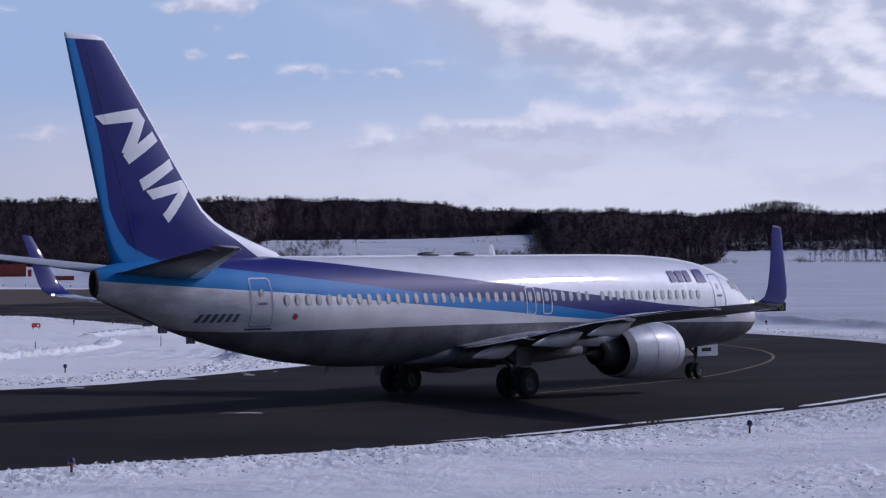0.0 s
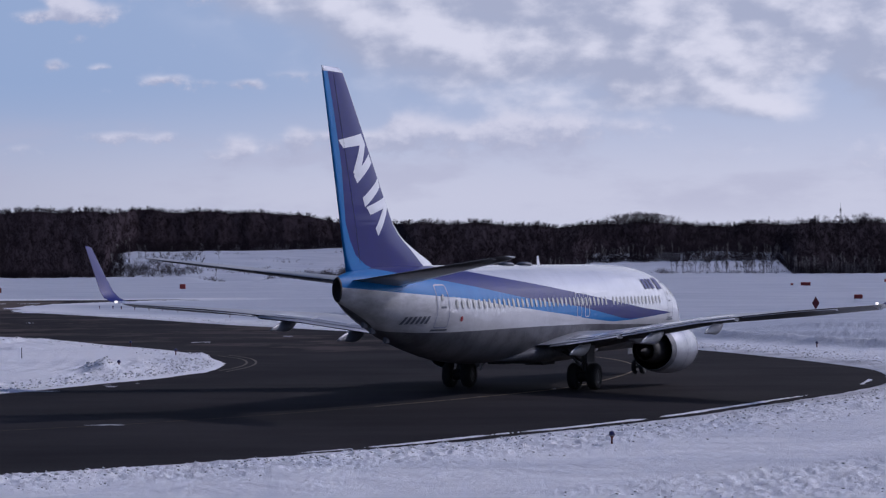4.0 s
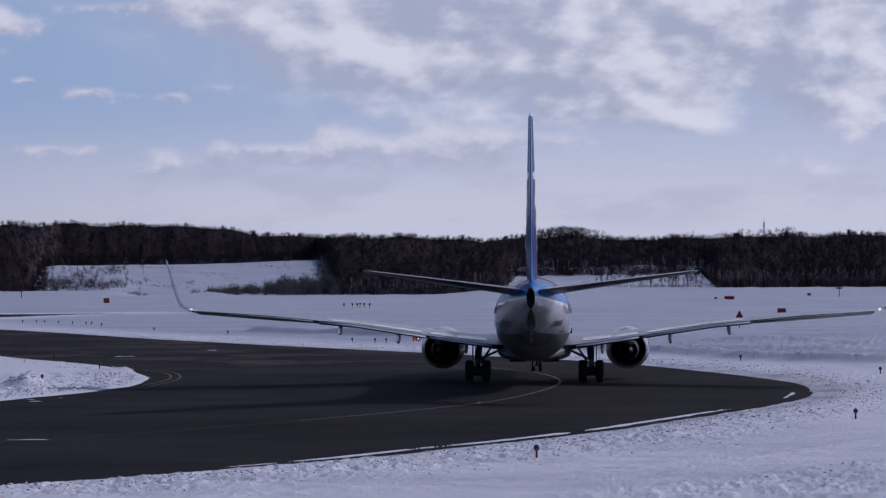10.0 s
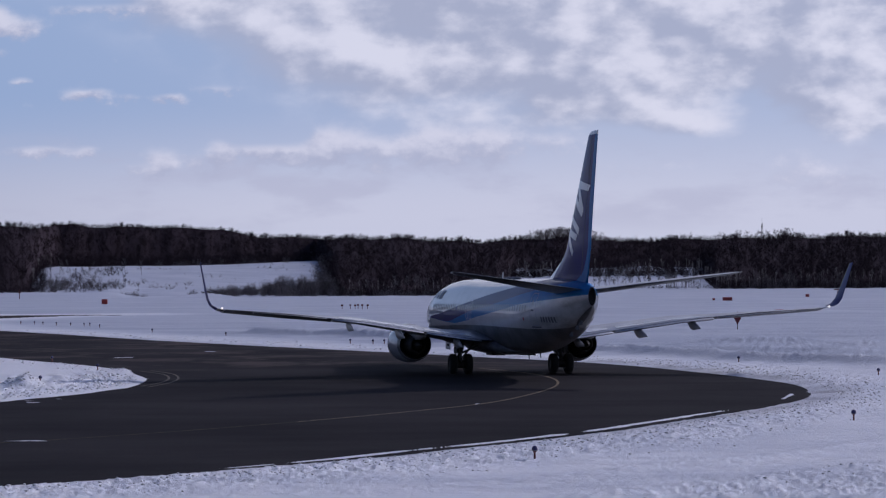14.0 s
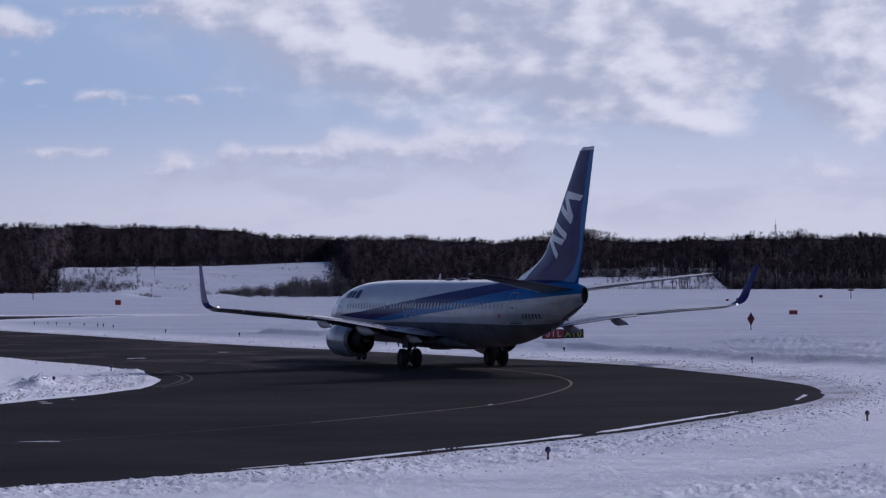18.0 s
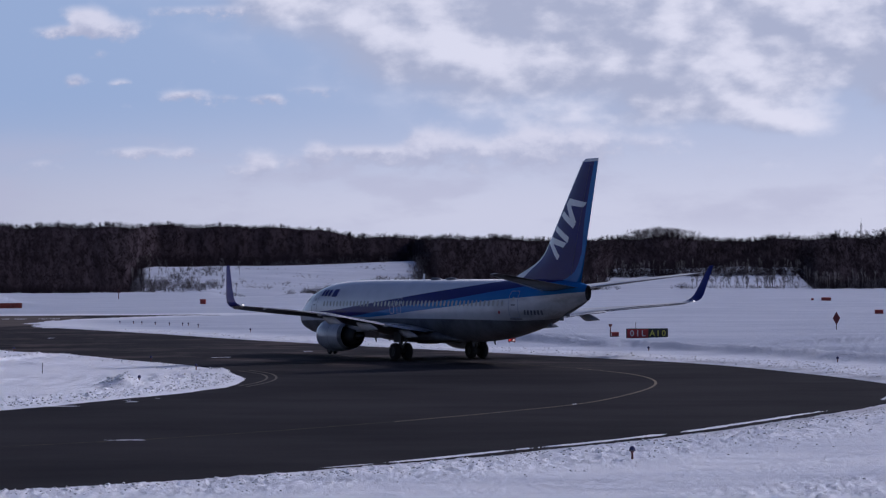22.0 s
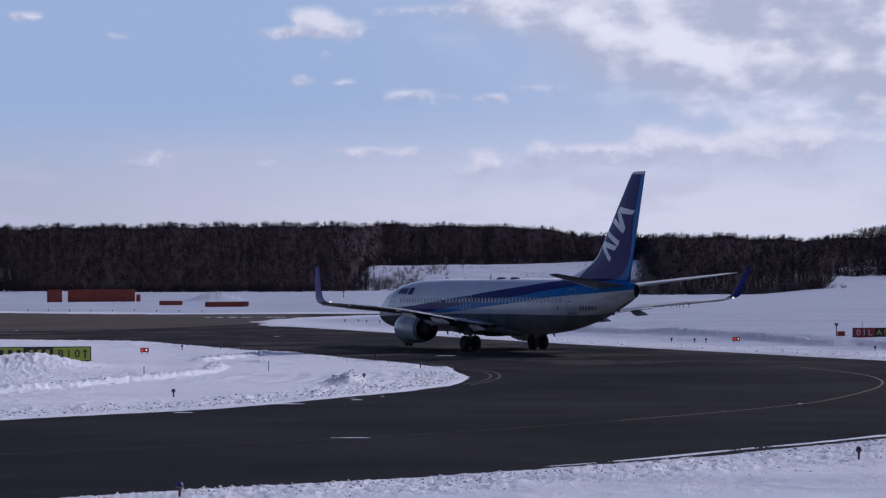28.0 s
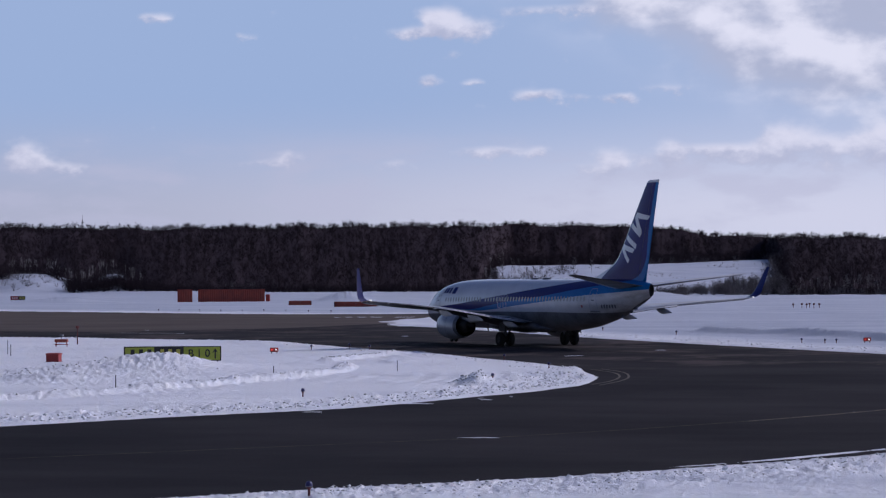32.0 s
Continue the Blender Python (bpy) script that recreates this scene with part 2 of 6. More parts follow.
M = {
    "white": paint("white_gloss_paint", (0.74, 0.75, 0.77), 0.55, second=(0.67, 0.68, 0.70), scale=0.6, grain=9, coat=1.0, spec=0.1, sheet_metal=True),
    "grey": paint("grey_gloss_paint", (0.17, 0.172, 0.185), 0.5, second=(0.10, 0.102, 0.112), scale=0.8, grain=9, coat=0.25, spec=0.1, sheet_metal=True),
    "dark_blue": paint("deep_blue_gloss_paint", (0.006, 0.008, 0.125), 0.5, second=(0.008, 0.010, 0.15), scale=0.7, grain=9, coat=0.35, spec=0.1, sheet_metal=True),
    "winglet": paint("winglet_blue_paint", (0.006, 0.008, 0.125), 0.5, second=(0.008, 0.010, 0.15), scale=0.7, grain=9, coat=0.45, spec=0.1),
    "light_blue": paint("sky_blue_gloss_paint", (0.012, 0.155, 0.42), 0.55, second=(0.015, 0.18, 0.46), scale=0.7, grain=9, coat=0.35, spec=0.1, sheet_metal=True),
    "wing": paint("wing_grey_paint", (0.42, 0.43, 0.46), 0.35, second=(0.34, 0.35, 0.38), scale=1.2, grain=12, coat=0.2),
    # wing grey with the underside's shade put into the colour
    "shaded_grey": paint("wing_grey_shade_darkened", (0.065, 0.066, 0.073), 0.5, second=(0.045, 0.046, 0.052), scale=1.0, grain=12),
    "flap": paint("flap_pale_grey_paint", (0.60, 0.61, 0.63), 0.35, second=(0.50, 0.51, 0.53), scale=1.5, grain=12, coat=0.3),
    # tailplane grey, likewise darkened to stand for shade below
    "stab_shaded": paint("tailplane_grey_shade_darkened", (0.15, 0.152, 0.16), 0.45, second=(0.095, 0.097, 0.105), scale=1.0, grain=12, coat=0.3),
    "cowl": paint("cowl_light_grey_paint", (0.40, 0.41, 0.44), 0.4, second=(0.28, 0.29, 0.32), scale=0.9, grain=9, coat=0.9, spec=0.3),
    "bare": paint("bare_aluminium", (0.72, 0.73, 0.75), 0.28, 1.0, second=(0.6, 0.61, 0.63), scale=3, grain=30),
    "dark_metal": paint("dark_exhaust_metal", (0.022, 0.020, 0.019), 0.7, 0.1, second=(0.014, 0.012, 0.011), scale=3, grain=30),
    "black": paint("black_void", (0.012, 0.012, 0.013), 0.7),
    "tyre": paint("tyre_rubber", (0.012, 0.012, 0.013), 0.9, second=(0.018, 0.0175, 0.017), scale=6, grain=60, bump=0.2),
    "rim": paint("wheel_rim_grey", (0.020, 0.020, 0.021), 0.55, 0.2),
    "strut": paint("gear_strut_grey", (0.13, 0.135, 0.14), 0.5, 0.2, second=(0.06, 0.06, 0.06), scale=4, grain=20),
    "chrome": paint("chrome_oleo", (0.45, 0.45, 0.46), 0.12, 1.0),
    "pane": paint("cabin_window_shade", (0.50, 0.485, 0.44), 0.18, second=(0.30, 0.29, 0.27), scale=1.7, grain=5, coat=0.4),
    "cockpit": paint("cockpit_glass", (0.02, 0.022, 0.026), 0.06, coat=0.8),
    "seam": paint("door_seam_grey", (0.10, 0.11, 0.14), 0.5),
    "door_line": paint("door_line_blue_grey", (0.27, 0.30, 0.40), 0.4),
    "outline": paint("door_outline_white", (0.62, 0.64, 0.68), 0.4),
    "window_rim": paint("window_rim_grey", (0.30, 0.31, 0.34), 0.4),
    "red": paint("red_gloss_paint", (0.32, 0.015, 0.02), 0.4),
    "logo_white": paint("logo_white_paint", (0.74, 0.75, 0.77), 0.3, second=(0.70, 0.71, 0.73), coat=0.5),
    "lamp_white": paint("lamp_white", (0.9, 0.85, 0.75), 0.3, glow=(1.0, 0.9, 0.75, 1.6)),
    "lamp_red": paint("lamp_red", (0.8, 0.05, 0.03), 0.3, glow=(1.0, 0.06, 0.04, 1.1)),
    "blue_lens": paint("blue_lens", (0.02, 0.02, 0.12), 0.35, second=(0.015, 0.015, 0.08), coat=0.15),
    "rust_red": paint("rust_red_stem", (0.16, 0.035, 0.03), 0.6, second=(0.09, 0.03, 0.03), scale=8, grain=60),
    "orange": paint("orange_painted_steel", (0.33, 0.052, 0.026), 0.55, second=(0.23, 0.04, 0.025), scale=0.7, grain=14, bump=0.15),
    "box_red": paint("red_painted_box", (0.36, 0.04, 0.03), 0.55, second=(0.26, 0.03, 0.03), scale=2, grain=24),
    "sign_red": paint("sign_face_red", (0.42, 0.03, 0.03), 0.45, second=(0.36, 0.025, 0.03)),
    "sign_black": paint("sign_face_black", (0.018, 0.019, 0.02), 0.45),
    "sign_yellow": paint("sign_face_yellow", (0.40, 0.46, 0.04), 0.45, second=(0.35, 0.40, 0.04)),
    "sign_text_white": paint("sign_text_white", (0.75, 0.75, 0.72), 0.5),
    "sign_text_yellow": paint("sign_text_yellow", (0.6, 0.55, 0.08), 0.5),
    "diamond": paint("dark_red_board", (0.14, 0.015, 0.02), 0.5),
    "galv": paint("galvanised_post", (0.22, 0.22, 0.23), 0.5, 0.5),
    "yellow_line": paint("worn_yellow_marking", (0.25, 0.18, 0.085), 0.75, second=(0.07, 0.055, 0.037), scale=1.3, grain=14, fine=0.45, mix=(0.42, 0.62)),
    "rim_line": paint("worn_edge_marking", (0.14, 0.10, 0.05), 0.75, second=(0.045, 0.038, 0.028), scale=1.3, grain=14, fine=0.45, mix=(0.40, 0.60)),
    "faded_line": paint("faded_yellow_marking", (0.11, 0.085, 0.05), 0.8, second=(0.03, 0.026, 0.022), scale=1.1, grain=12, fine=0.45, mix=(0.40, 0.58), spec=0.05),
    "white_line": paint("worn_white_marking", (0.55, 0.55, 0.55), 0.7, second=(0.14, 0.14, 0.14), scale=1.0, grain=12, fine=0.4),
    "bark": paint("bare_bark", (0.039, 0.0295, 0.0345), 0.95, spec=0.02, second=(0.031, 0.0235, 0.0275), scale=0.03, grain=0.6),
    "litter": paint("forest_floor_litter", (0.050, 0.0375, 0.044), 0.95, spec=0.02, second=(0.037, 0.0275, 0.0325), scale=0.04, grain=0.5, bump=0.5, dist=0.5),
    "clod": paint("snow_clods", (0.84, 0.835, 0.83), 0.8, second=(0.70, 0.70, 0.71), scale=3, grain=20, spec=0.2),
    "birch": paint("birch_bark", (0.30, 0.28, 0.27), 0.85, second=(0.10, 0.085, 0.08), scale=0.15, grain=2.0, mix=(0.38, 0.66)),
    "frost": paint("frosted_twigs", (0.15, 0.135, 0.14), 0.9, second=(0.055, 0.046, 0.048), scale=0.12, grain=1.4, mix=(0.42, 0.6)),
}


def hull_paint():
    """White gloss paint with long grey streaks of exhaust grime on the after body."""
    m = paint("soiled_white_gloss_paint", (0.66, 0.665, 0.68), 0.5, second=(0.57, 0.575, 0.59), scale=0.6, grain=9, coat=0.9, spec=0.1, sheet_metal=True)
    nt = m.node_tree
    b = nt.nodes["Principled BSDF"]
    clean_bright = b.inputs["Base Color"].links[0].from_socket
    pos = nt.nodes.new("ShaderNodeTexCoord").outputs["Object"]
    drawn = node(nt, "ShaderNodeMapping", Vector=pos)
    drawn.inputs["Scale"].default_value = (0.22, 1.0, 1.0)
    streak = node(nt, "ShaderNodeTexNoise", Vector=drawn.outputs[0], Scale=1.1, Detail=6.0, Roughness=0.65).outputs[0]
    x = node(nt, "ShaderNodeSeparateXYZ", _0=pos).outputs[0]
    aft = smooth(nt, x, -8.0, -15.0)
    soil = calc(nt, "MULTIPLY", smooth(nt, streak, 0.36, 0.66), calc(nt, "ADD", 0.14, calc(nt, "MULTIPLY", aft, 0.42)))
    nt.links.new(mixed(nt, soil, clean_bright, (0.16, 0.15, 0.15, 1)), b.inputs["Base Color"])
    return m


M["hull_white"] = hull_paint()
for key, value in (("Subsurface Weight", 0.3), ("Subsurface Scale", 1.0)):
    M["clod"].node_tree.nodes["Principled BSDF"].inputs[key].default_value = value
M["clod"].node_tree.nodes["Principled BSDF"].inputs["Subsurface Radius"].default_value = (0.10, 0.105, 0.12)


def ground_material(name, kind):
    m = bpy.data.materials.new(name)
    m.use_nodes = True
    nt = m.node_tree
    b = nt.nodes["Principled BSDF"]
    pos = nt.nodes.new("ShaderNodeTexCoord").outputs["Object"]

    def n3(scale, detail=5.0, rough=0.6, vec=pos):
        return node(nt, "ShaderNodeTexNoise", Vector=vec, Scale=scale, Detail=detail, Roughness=rough).outputs[0]
    if kind == "snow":
        wide, mid, small = n3(0.035), n3(0.35), n3(5.0, 6.0, 0.7)
        drawn = node(nt, "ShaderNodeMapping", Vector=pos)
        drawn.inputs["Scale"].default_value = (0.25, 1.0, 1.0)
        streak = n3(0.11, 5.0, 0.6, drawn.outputs[0])
        tone = calc(nt, "ADD", calc(nt, "ADD", calc(nt, "MULTIPLY", wide, 0.25), calc(nt, "MULTIPLY", streak, 0.5)), calc(nt, "MULTIPLY", mid, 0.25))
        col = mixed(nt, smooth(nt, tone, 0.44, 0.64), (0.87, 0.88, 0.90, 1), (0.68, 0.705, 0.755, 1))
        grit = nt.nodes.new("ShaderNodeAttribute")
        grit.attribute_name = "grit"
        col = mixed(nt, calc(nt, "MULTIPLY", grit.outputs["Fac"], calc(nt, "ADD", 0.35, mid), clamp=True), col, (0.22, 0.205, 0.21, 1))
        # shade of the far field put into the colour: darker and bluer
        snow_shade = nt.nodes.new("ShaderNodeAttribute")
        snow_shade.attribute_name = "snow_shade"
        col = mixed(nt, calc(nt, "MULTIPLY", snow_shade.outputs["Fac"], calc(nt, "ADD", 0.45, streak), clamp=True), col, (0.44, 0.478, 0.555, 1))
        # below 0: island's sunlit brightness put into the colour, with less dirt
        clean_bright = calc(nt, "MAXIMUM", calc(nt, "MULTIPLY", snow_shade.outputs["Fac"], -1.0), 0.0)
        col = mixed(nt, calc(nt, "MULTIPLY", clean_bright, 0.7), col, (0.92, 0.925, 0.935, 1))
        dirt = calc(nt, "MULTIPLY", smooth(nt, calc(nt, "ADD", calc(nt, "MULTIPLY", small, 0.6), calc(nt, "MULTIPLY", mid, 0.4)), 0.56, 0.70), calc(nt, "MULTIPLY_ADD", clean_bright, -0.28, 0.35))
        nt.links.new(mixed(nt, dirt, col, (0.38, 0.37, 0.38, 1)), b.inputs["Base Color"])
        b.inputs["Roughness"].default_value = 0.75
        b.inputs["Subsurface Weight"].default_value = 0.45
        b.inputs["Subsurface Radius"].default_value = (0.14, 0.15, 0.17)
        b.inputs["Subsurface Scale"].default_value = 1.0
        b.inputs["Specular IOR Level"].default_value = 0.25
        high = calc(nt, "ADD", calc(nt, "MULTIPLY", mid, 0.6), calc(nt, "MULTIPLY", small, 0.4))
        drift = node(nt, "ShaderNodeBump", Strength=0.7, Distance=0.9, Height=streak).outputs[0]
        nt.links.new(node(nt, "ShaderNodeBump", Strength=0.8, Distance=0.24, Height=high, Normal=drift).outputs[0], b.inputs["Normal"])
    else:
        wide, mid, small = n3(0.06), n3(0.5), n3(14.0, 6.0, 0.7)
        dark, pale = ((0.0135, 0.0124, 0.0137, 1), (0.042, 0.0375, 0.039, 1)) if kind == "asphalt" else ((0.085, 0.068, 0.058, 1), (0.135, 0.112, 0.096, 1))
        along = node(nt, "ShaderNodeMapping", Vector=pos)
        along.inputs["Rotation"].default_value = (0, 0, radians(-50))
        along.inputs["Scale"].default_value = (0.3, 1.0, 1.0)
        worn = n3(0.22, 5.0, 0.6, along.outputs[0])
        tone = calc(nt, "ADD", calc(nt, "ADD", calc(nt, "MULTIPLY", wide, 0.45), calc(nt, "MULTIPLY", worn, 0.25)), calc(nt, "ADD", calc(nt, "MULTIPLY", mid, 0.15), calc(nt, "MULTIPLY", small, 0.15)))
        film = mixed(nt, smooth(nt, tone, 0.34, 0.64), dark, pale)
        if kind == "asphalt":
            # salt and dried slush left on the far leg of the bend
            far = smooth(nt, node(nt, "ShaderNodeSeparateXYZ", _0=pos).outputs[1], 150.0, 172.0)
            crust = calc(nt, "MULTIPLY", smooth(nt, calc(nt, "ADD", calc(nt, "MULTIPLY", n3(0.11, 3.0), 0.6), calc(nt, "MULTIPLY", n3(0.6, 6.0, 0.7), 0.4)), 0.49, 0.60), far)
            film = mixed(nt, calc(nt, "MULTIPLY", crust, 0.8), film, (0.105, 0.082, 0.074, 1))
        nt.links.new(film, b.inputs["Base Color"])
        nt.links.new(calc(nt, "ADD", 0.72, calc(nt, "MULTIPLY", mid, 0.22)), b.inputs["Roughness"])
        b.inputs["Specular IOR Level"].default_value = 0.03
        nt.links.new(node(nt, "ShaderNodeBump", Strength=0.4, Distance=0.01, Height=small).outputs[0], b.inputs["Normal"])
    return m


M["snow"] = ground_material("wind_packed_snow", "snow")
M["asphalt"] = ground_material("dark_asphalt", "asphalt")
M["dry_asphalt"] = ground_material("dry_brown_asphalt", "dry")


# ---- mesh helpers ----
def mesh(name, verts, faces, mats, index=None, smoothed=False):
    me = bpy.data.meshes.new(name)
    me.from_pydata([tuple(v) for v in verts], [], faces)
    for m in mats if isinstance(mats, (list, tuple)) else [mats]:
        me.materials.append(m)
    if index is not None:
        me.polygons.foreach_set("material_index", index)
    if smoothed:
        me.polygons.foreach_set("use_smooth", [True] * len(me.polygons))
    me.update()
    return me


def put(name, me, parent=None, label="", at=None):
    ob = new(name, me)
    if parent is not None:
        ob.parent = parent
    if at is not None:
        ob.matrix_basis = at
    return tagged(ob, label=label)


def part(name, bm, material, parent, label="", at=None, smoothed=False):
    """One bmesh as one object under a thing."""
    me = bpy.data.meshes.new(name)
    bmesh.ops.recalc_face_normals(bm, faces=bm.faces[:])
    bm.to_mesh(me)
    bm.free()
    me.materials.append(material)
    if smoothed:
        me.polygons.foreach_set("use_smooth", [True] * len(me.polygons))
    return put(name, me, parent, label, at)


def thing(name, label, category, at=None, group=""):
    ob = new(name)
    ob.empty_display_size = 0.3
    if at is not None:
        ob.matrix_basis = at
    return tagged(ob, label, category, group)


def box(x0, x1, y0, y1, z0, z1, bevel=0.0):
    bm = bmesh.new()
    bmesh.ops.create_cube(bm, size=1.0, matrix=Matrix.Translation(((x0 + x1) / 2, (y0 + y1) / 2, (z0 + z1) / 2)) @ Matrix.Diagonal((x1 - x0, y1 - y0, z1 - z0, 1)))
    if bevel:
        bmesh.ops.bevel(bm, geom=bm.edges[:], offset=bevel, segments=2, affect="EDGES", profile=0.5)
    return bm


def tube(a, b, r0, r1=None, n=10):
    """A tapered rod from a to b."""
    a, b = Vector(a), Vector(b)
    bm = bmesh.new()
    m = Matrix.Translation((a + b) / 2) @ (b - a).to_track_quat("Z", "Y").to_matrix().to_4x4()
    bmesh.ops.create_cone(bm, cap_ends=True, segments=n, radius1=r0, radius2=r0 if r1 is None else r1, depth=(b - a).length, matrix=m)
    return bm


def joined(*bms):
    out = bms[0]
    for b in bms[1:]:
        me = bpy.data.meshes.new("temporary")
        b.to_mesh(me)
        b.free()
        out.from_mesh(me)
        bpy.data.meshes.remove(me)
    return out


def rings(rows, close=True, caps=True):
    """Faces that join rings of equal length, end to end."""
    verts = [p for r in rows for p in r]
    n, faces = len(rows[0]), []
    for i in range(len(rows) - 1):
        for j in range(n if close else n - 1):
            k = (j + 1) % n
            faces.append((i * n + j, i * n + k, (i + 1) * n + k, (i + 1) * n + j))
    if caps and close:
        faces.append(tuple(range(n))[::-1])
        faces.append(tuple((len(rows) - 1) * n + j for j in range(n)))
    return verts, faces


def spun(profile, n=28, axis="x", squash=None):
    """Rings of a profile of (along, radius) turned about the x axis."""
    rows = []
    for s, r in profile:
        ring = []
        for k in range(n):
            a = 2 * math.pi * k / n
            y, z = r * math.cos(a), r * math.sin(a)
            if squash and z < 0:
                z *= squash
            ring.append((s, y, z))
        rows.append(ring)
    return rings(rows, True, False)


def fresh(verts, faces):
    bm = bmesh.new()
    vs = [bm.verts.new(v) for v in verts]
    for f in faces:
        try:
            bm.faces.new([vs[i] for i in f])
        except ValueError:
            pass
    bmesh.ops.remove_doubles(bm, verts=bm.verts[:], dist=1e-5)
    return bm


def value_noise(x, y, seed=0):
    """Smooth noise from -1 to 1 over arrays of places."""
    x, y = np.asarray(x, float), np.asarray(y, float)
    xi, yi = np.floor(x).astype(np.int64), np.floor(y).astype(np.int64)
    fx, fy = x - xi, y - yi
    fx, fy = fx * fx * (3 - 2 * fx), fy * fy * (3 - 2 * fy)

    def h(i, j):
        k = (i * 374761393 + j * 668265263 + seed * 1442695041) & 0xFFFFFFFF
        k = ((k ^ (k >> 13)) * 1274126177) & 0xFFFFFFFF
        return ((k ^ (k >> 16)) & 0xFFFF) / 32767.5 - 1
    return (h(xi, yi) * (1 - fx) + h(xi + 1, yi) * fx) * (1 - fy) + (h(xi, yi + 1) * (1 - fx) + h(xi + 1, yi + 1) * fx) * fy


def rough_noise(x, y, size, octaves=4, gain=0.5, seed=0):
    out, a = 0, 1.0
    for k in range(octaves):
        out = out + a * value_noise(x / size + 17.3 * k, y / size - 9.1 * k, seed + k)
        a, size = a * gain, size / 2.03
    return out


# ---- the field: snow, taxiway and the hill behind ----
def curved(pts, step=1.5):
    """A smooth line through points."""
    p = np.array(pts, float)
    p = np.vstack([2 * p[0] - p[1], p, 2 * p[-1] - p[-2]])
    out = []
    for i in range(1, len(p) - 2):
        n = max(1, int(np.hypot(*(p[i + 1] - p[i])) / step))
        for t in np.linspace(0, 1, n, endpoint=False):
            out.append(0.5 * (2 * p[i] + (p[i + 1] - p[i - 1]) * t + (2 * p[i - 1] - 5 * p[i] + 4 * p[i + 1] - p[i + 2]) * t ** 2
                              + (3 * p[i] - p[i - 1] - 3 * p[i + 1] + p[i + 2]) * t ** 3))
    out.append(p[-2])
    return np.array(out)


OUTER = curved([(-110, -30), (-46, 34), (-17.9, 63.9), (-11.4, 69.7), (-4.3, 77.1), (0.4, 83.7), (4.5, 90.5), (9.3, 100.5), (13.7, 110.8), (16.1, 118.4),
                (17.0, 125), (17.3, 132), (16.4, 139), (14.4, 149), (9.6, 166), (-0.8, 186.8), (-12.5, 209), (-23.6, 230.5), (-38.5, 264), (-49.7, 287.6),
                (-58.5, 308), (-64, 345), (-56, 385)], 2)
FAR = curved([(-56, 385), (-45, 396), (-52, 402), (-93, 401), (-128, 428), (-155, 449), (-420, 640)], 12)
ISLE = curved([(-420, 370), (-130, 262), (-84, 243.5), (-62, 231), (-51.6, 222), (-43, 205.7), (-33.6, 190.5), (-27.5, 177.5), (-22.3, 167), (-19.2, 158),
               (-16.9, 148.6), (-15.7, 140), (-15.7, 132), (-17.2, 126), (-20, 116.5), (-22.9, 109), (-28.2, 101.9), (-32.7, 94.8), (-50, 70), (-130, -30)], 4)
PAVED = np.vstack([OUTER, FAR[1:], ISLE])


def edge_distance(x, y):
    """The distance to the edge of the pavement: above 0 on the snow, below 0 on the asphalt."""
    x, y = np.asarray(x, float).ravel(), np.asarray(y, float).ravel()
    best, inside = np.full(x.shape, 1e9), np.zeros(x.shape, bool)
    for (ax, ay), (bx, by) in zip(PAVED, np.roll(PAVED, -1, 0)):
        dx, dy = bx - ax, by - ay
        t = np.clip(((x - ax) * dx + (y - ay) * dy) / (dx * dx + dy * dy + 1e-9), 0, 1)
        best = np.minimum(best, (x - ax - t * dx) ** 2 + (y - ay - t * dy) ** 2)
        if abs(dy) > 1e-9:
            inside ^= ((ay > y) != (by > y)) & (x < dx * (y - ay) / dy + ax)
    return np.where(inside, -1, 1) * np.sqrt(best)


def near_line(x, y, pts):
    p, best = curved(pts, 2.0), np.full(np.shape(x), 1e9)
    for (ax, ay), (bx, by) in zip(p[:-1], p[1:]):
        dx, dy = bx - ax, by - ay
        t = np.clip(((x - ax) * dx + (y - ay) * dy) / (dx * dx + dy * dy + 1e-9), 0, 1)
        best = np.minimum(best, (x - ax - t * dx) ** 2 + (y - ay - t * dy) ** 2)
    return np.sqrt(best)


# heaps: x, y, half-length, half-depth, height
HEAPS = [(-43.2, 153.5, 3.7, 5.0, 0.94), (-48.0, 149, 4.5, 5.0, 0.3), (-122, 590, 6, 10, 2.4), (-79.5, 896, 9, 10, 1.8), (-196, 620, 9, 10, 1.3), (-20.6, 131.5, 0.9, 1.2, 0.55), (-17.8, 153.5, 1.4, 2.0, 0.5),
         (-21.4, 133.5, 0.8, 1.0, 0.35), (24, 205, 7, 5, 0.55), (30, 190, 8, 5, 0.5), (4, 231, 10, 3, 0.08), (14, 226, 6, 2.5, 0.06), (-31.5, 168, 1.4, 2.2, 0.3)]
WINDROWS = [([(-47, 101), (-38.5, 116.2), (-35.6, 124.4), (-34.0, 132.9), (-32.0, 142.5), (-31.9, 152.7), (-33.2, 160.0)], 0.7, 0.28), ([(-36.6, 170), (-35.8, 176), (-35.1, 181.7), (-33.0, 187)], 0.6, 0.24),
            ([(-32.5, 121), (-30.2, 130), (-28.5, 139), (-28.2, 146), (-29.5, 152)], 0.35, 0.07),
            ([(-70, 140), (-52, 139), (-44, 137)], 1.4, 0.3), ([(-18, 258), (-11, 247), (-1.8, 228), (4.2, 207.5), (5, 204)], 1.25, 0.66), ([(6.8, 207.5), (9.7, 198), (15.2, 183), (19.2, 169), (26.5, 158)], 1.25, 0.58),
            ([(-40, 30), (-14, 56), (4, 72), (14, 86), (22, 104), (25, 124)], 0.8, 0.12), ([(-40, 25), (-10, 53), (8, 69), (20, 86), (29, 108)], 0.8, 0.1), ([(0, 236), (14.5, 195), (29.6, 178), (40, 160)], 1.8, 0.4)]
